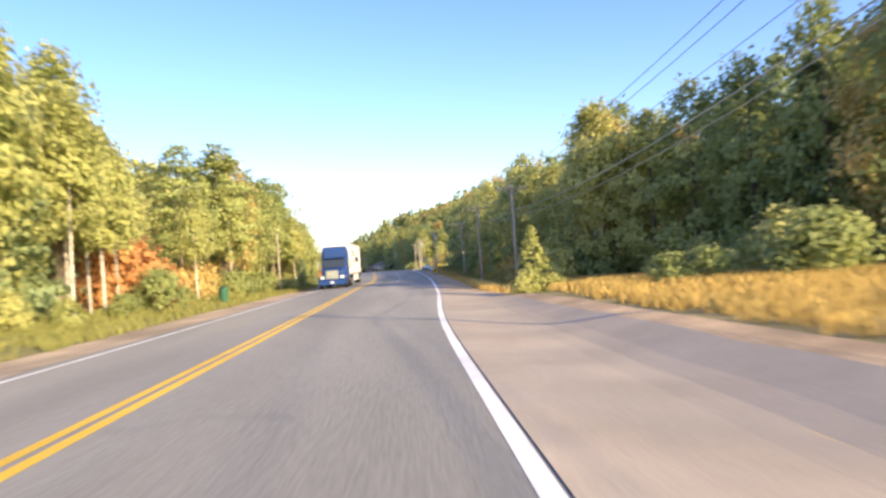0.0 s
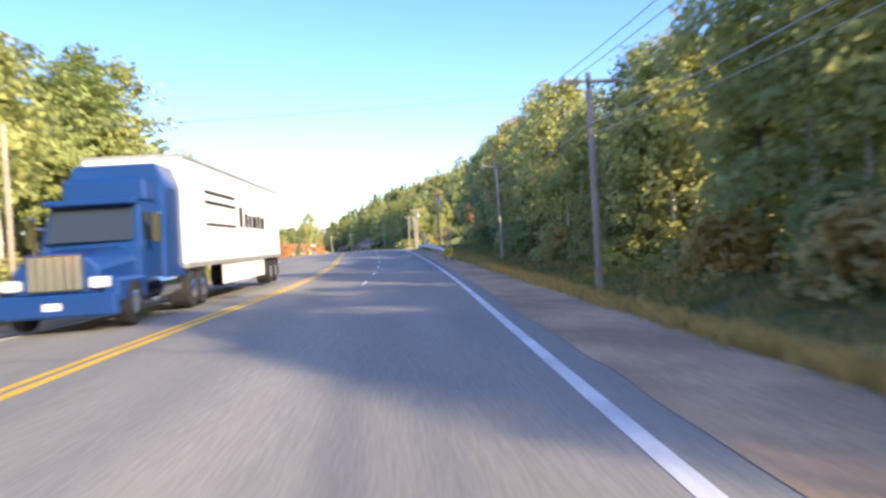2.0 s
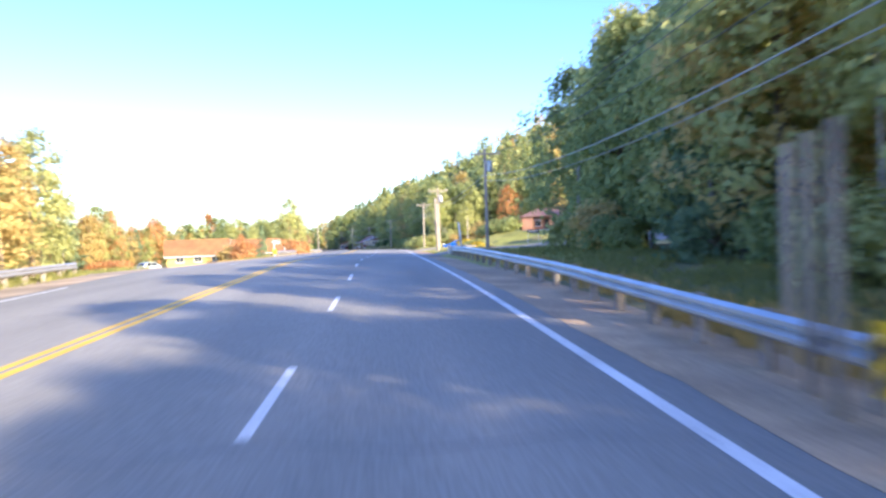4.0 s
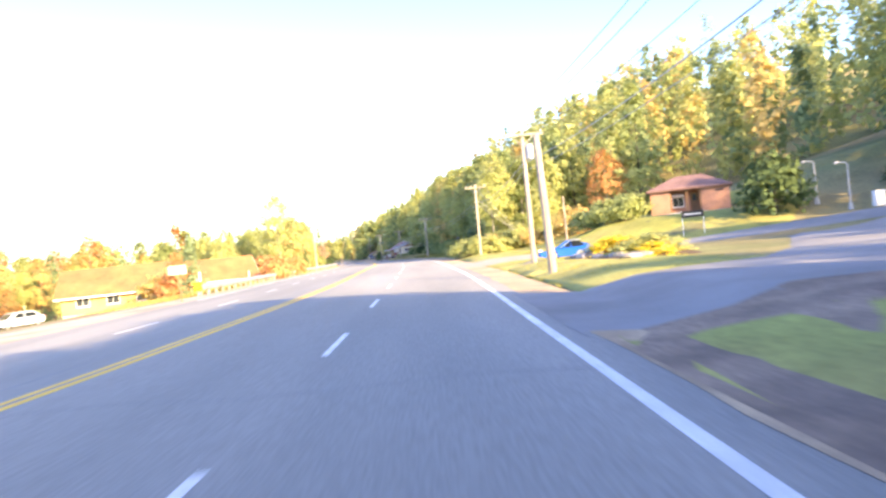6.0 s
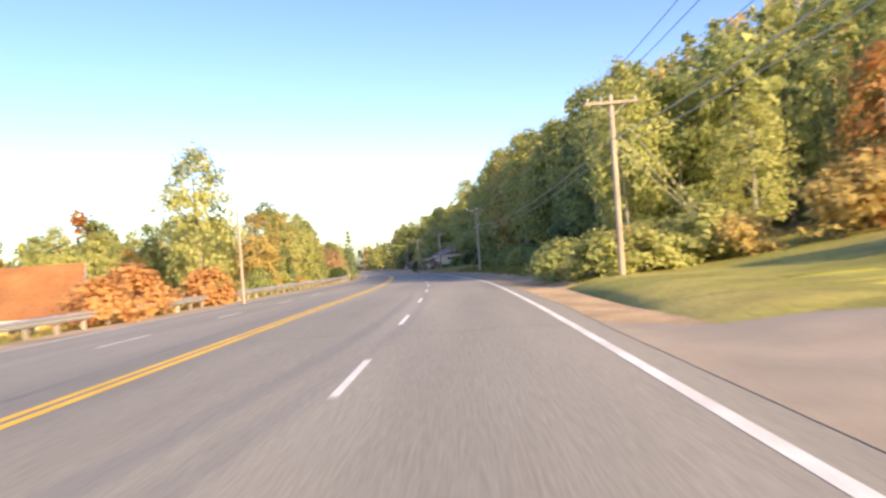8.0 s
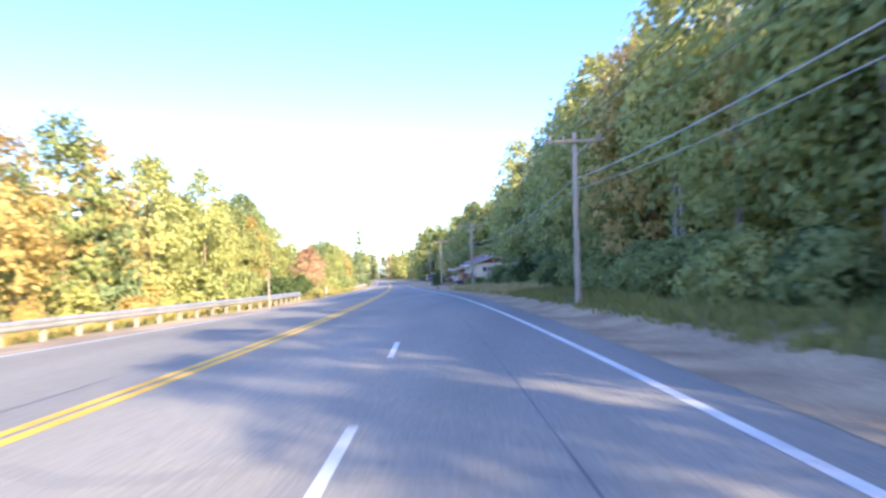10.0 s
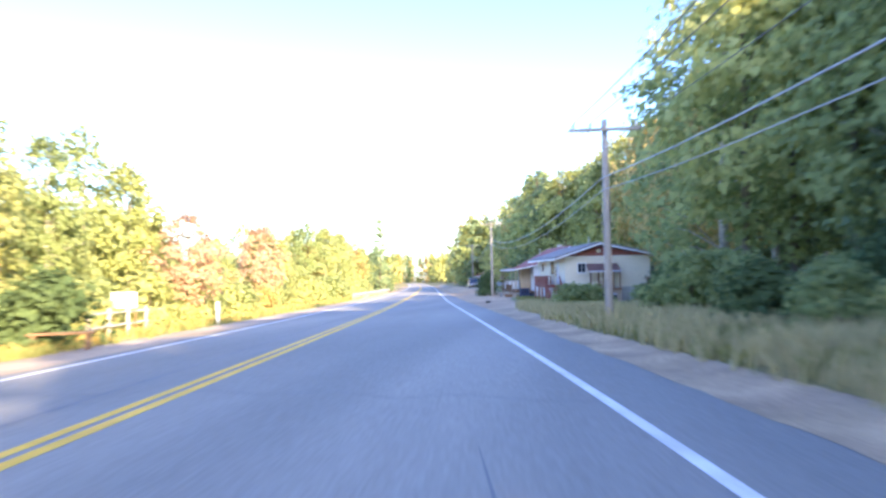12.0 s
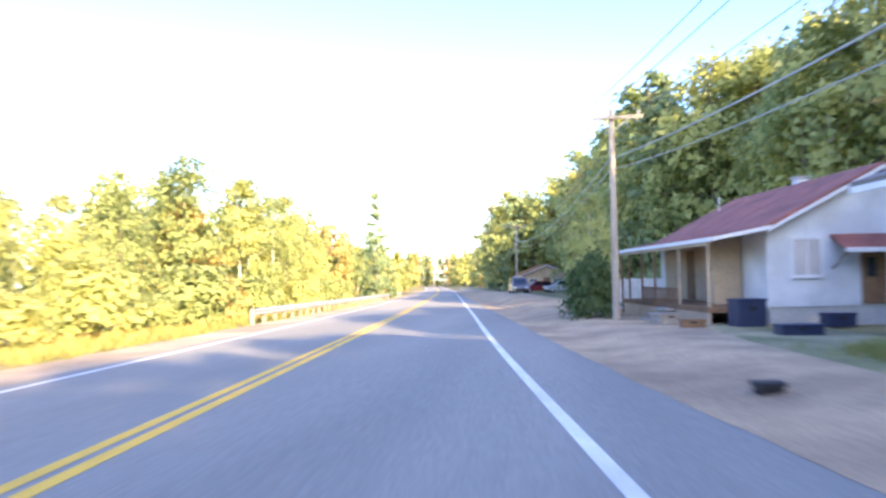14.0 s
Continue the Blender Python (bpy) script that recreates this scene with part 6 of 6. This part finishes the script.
def lot_lamp(x, y, h):
    root = thing("lot_lamp", "pale lamp post with a short bent arm", "street lamp", on_land(x, y), "lamps of the lot")
    part("pole", tube([(0, 0, -0.3), (0, 0, h - 0.15), (-0.12, 0, h), (-0.7, 0, h + 0.06)], [0.07, 0.06, 0.05, 0.04], 8), CONCRETE, root)
    part("lamp_head", tube([(-0.62, 0, h + 0.05), (-0.8, 0, h + 0.03), (-1.0, 0, h + 0.02)], [0.05, 0.1, 0.04], 8), STEEL, root)
    part("base", tube([(0, 0, -0.1), (0, 0, 0.45)], [0.2, 0.12], 10), CONCRETE, root)


lot_lamp(32.75, 203.3, 3.3)
lot_lamp(33.0, 199.3, 3.4)
ob = thing("utility_cabinet", "white electrical cabinet beside a lamp post", "cabinet", on_land(33.4, 196.6))
part("case", box(-0.35, 0.35, -0.25, 0.25, 0, 1.1), WHITE_TRIM, ob, bevel=0.03)
part("door", box(-0.30, 0.30, -0.27, -0.25, 0.1, 1.0), WHITE_TRIM, ob, bevel=0.01)


def boulder(x, y, r, seed):
    rng = np.random.default_rng(seed)
    bm = bmesh.new()
    bmesh.ops.create_icosphere(bm, subdivisions=2, radius=r)
    for v in bm.verts:
        v.co *= 1 + 0.28 * noise.noise(v.co * (1.4 / r) + Vector((seed * 3.1, 0, 0)))
        v.co.z *= 0.55
        v.co.x *= 1.5
    ob = part("boulder", bm, ROCK)
    ob.matrix_world = on_land(x, y, rng.random() * 360, r * 0.3)
    tagged(ob, "rough grey boulder edging a flower bed", "rock", "boulders of the flower bed")


for i in range(11):
    f = i / 14
    boulder(8.9 + 1.6 * f + 0.35 * math.sin(i * 2.3), 181.4 - 8.2 * f + 0.3 * math.cos(i * 1.7), 0.26 + 0.12 * abs(math.sin(i * 1.3)), i)
way("flower_bed", [(9.8, 182), (11.0, 176)], [2.6, 2.8], material("soil", (0.10, 0.07, 0.05), 0.95, vary=0.3, fine=12, bump=0.6), "dark soil of a raised flower bed", "flower bed", 0.12)
for i in range(7):
    plant(("bush_lime", "bush_flower", "bush_flower", "bush_flower", "bush_lime")[i % 5], 10.0 + 0.15 * i + 0.3 * (i % 2), 181.3 - 0.85 * i, 0.55 + 0.14 * (i % 3), RNG, "flowers of the bed", wide=2.6,
          label="low mound of yellow and lime flowers in a rocky bed")


def rail_fence(points, label):
    root = thing("rail_fence", label, "fence")
    for x, y in points:
        part("post", tube([(x, y, land(x, y) - 0.3), (x, y, land(x, y) + 1.05)], 0.06, 8), WOOD_PALE, root)
    for (ax, ay), (bx, by) in zip(points, points[1:]):
        for h in (0.4, 0.85):
            part("rail", tube([(ax, ay, land(ax, ay) + h), (bx, by, land(bx, by) + h + 0.03)], 0.045, 6), WOOD_PALE, root)


rail_fence([(-19.2, 314.6), (-20.0, 317.0), (-20.8, 319.5), (-21.5, 322.0), (-22.0, 324.5)], "weathered pale split-rail fence in the shade")
for x, y in ((-19.7, 324.9),):
    ob = thing("fence_post", "short white wooden post on the verge", "post", on_land(x, y))
    part("shaft", box(-0.07, 0.07, -0.07, 0.07, -0.2, 1.0), WHITE_TRIM, ob, bevel=0.01)
# white board fence beyond the cottage
root = thing("board_fence", "white upright board fence beyond a cottage", "fence", Matrix.Translation((-9.6, 380.6, land(-9.5, 380.6) - 0.1)) @ Matrix.Rotation(radians(6.0), 4, "Z"))
for i in range(18):
    part("board", box(0.2 * i, 0.2 * i + 0.18, 0.0, 0.03, 0.0, 1.62 + 0.03 * math.sin(2.3 * i)), WHITE_TRIM, root, bevel=0.005)
for z in (0.35, 1.25):
    part("rail", box(0, 3.6, 0.03, 0.08, z, z + 0.09), WHITE_TRIM, root)


def crate(x, y, w, d, h, turn, mat, label, name="crate"):
    root = thing(name, label, "box", on_land(x, y, turn))
    part("case", box(-w / 2, w / 2, -d / 2, d / 2, 0, h), mat, root, bevel=0.02)
    part("rim", box(-w / 2 - 0.02, w / 2 + 0.02, -d / 2 - 0.02, d / 2 + 0.02, h - 0.06, h + 0.01), mat, root, bevel=0.01)
    part("grip", box(-0.1, 0.1, -d / 2 - 0.03, -d / 2, h * 0.6, h * 0.75), BLACK, root)


crate(-9.6, 353.0, 0.34, 0.26, 0.16, 12, BLACK, "small dark box lying on the gravel")
crate(-6.55, 362.0, 1.05, 0.5, 0.3, 9, PLASTIC_BLUE, "dark blue plastic box on the grass", "storage_box")
crate(-4.3, 365.9, 0.85, 0.5, 0.4, 9, PLASTIC_BLUE, "dark plastic box against a white wall", "storage_box")
crate(-6.95, 365.5, 0.85, 0.7, 0.85, 15, PLASTIC_BLUE, "large dark blue bin beside a porch", "storage_bin")
crate(-9.0, 367.8, 0.8, 0.6, 0.35, 30, WOOD_GREY, "weathered pallet box beside porch steps")
crate(-8.5, 365.6, 0.7, 0.4, 0.25, 0, WOOD_BROWN, "small dark wooden box on the gravel")
ob = thing("garden_table", "overturned dark timber bench beside the rail fence", "bench", on_land(-17.9, 311.5, 25))
part("seat", box(-0.8, 0.8, -0.2, 0.2, 0.42, 0.48), WOOD_BROWN, ob, bevel=0.01)
for s in (-0.65, 0.65):
    part("leg", box(s - 0.05, s + 0.05, -0.18, 0.18, 0, 0.42), WOOD_BROWN, ob)
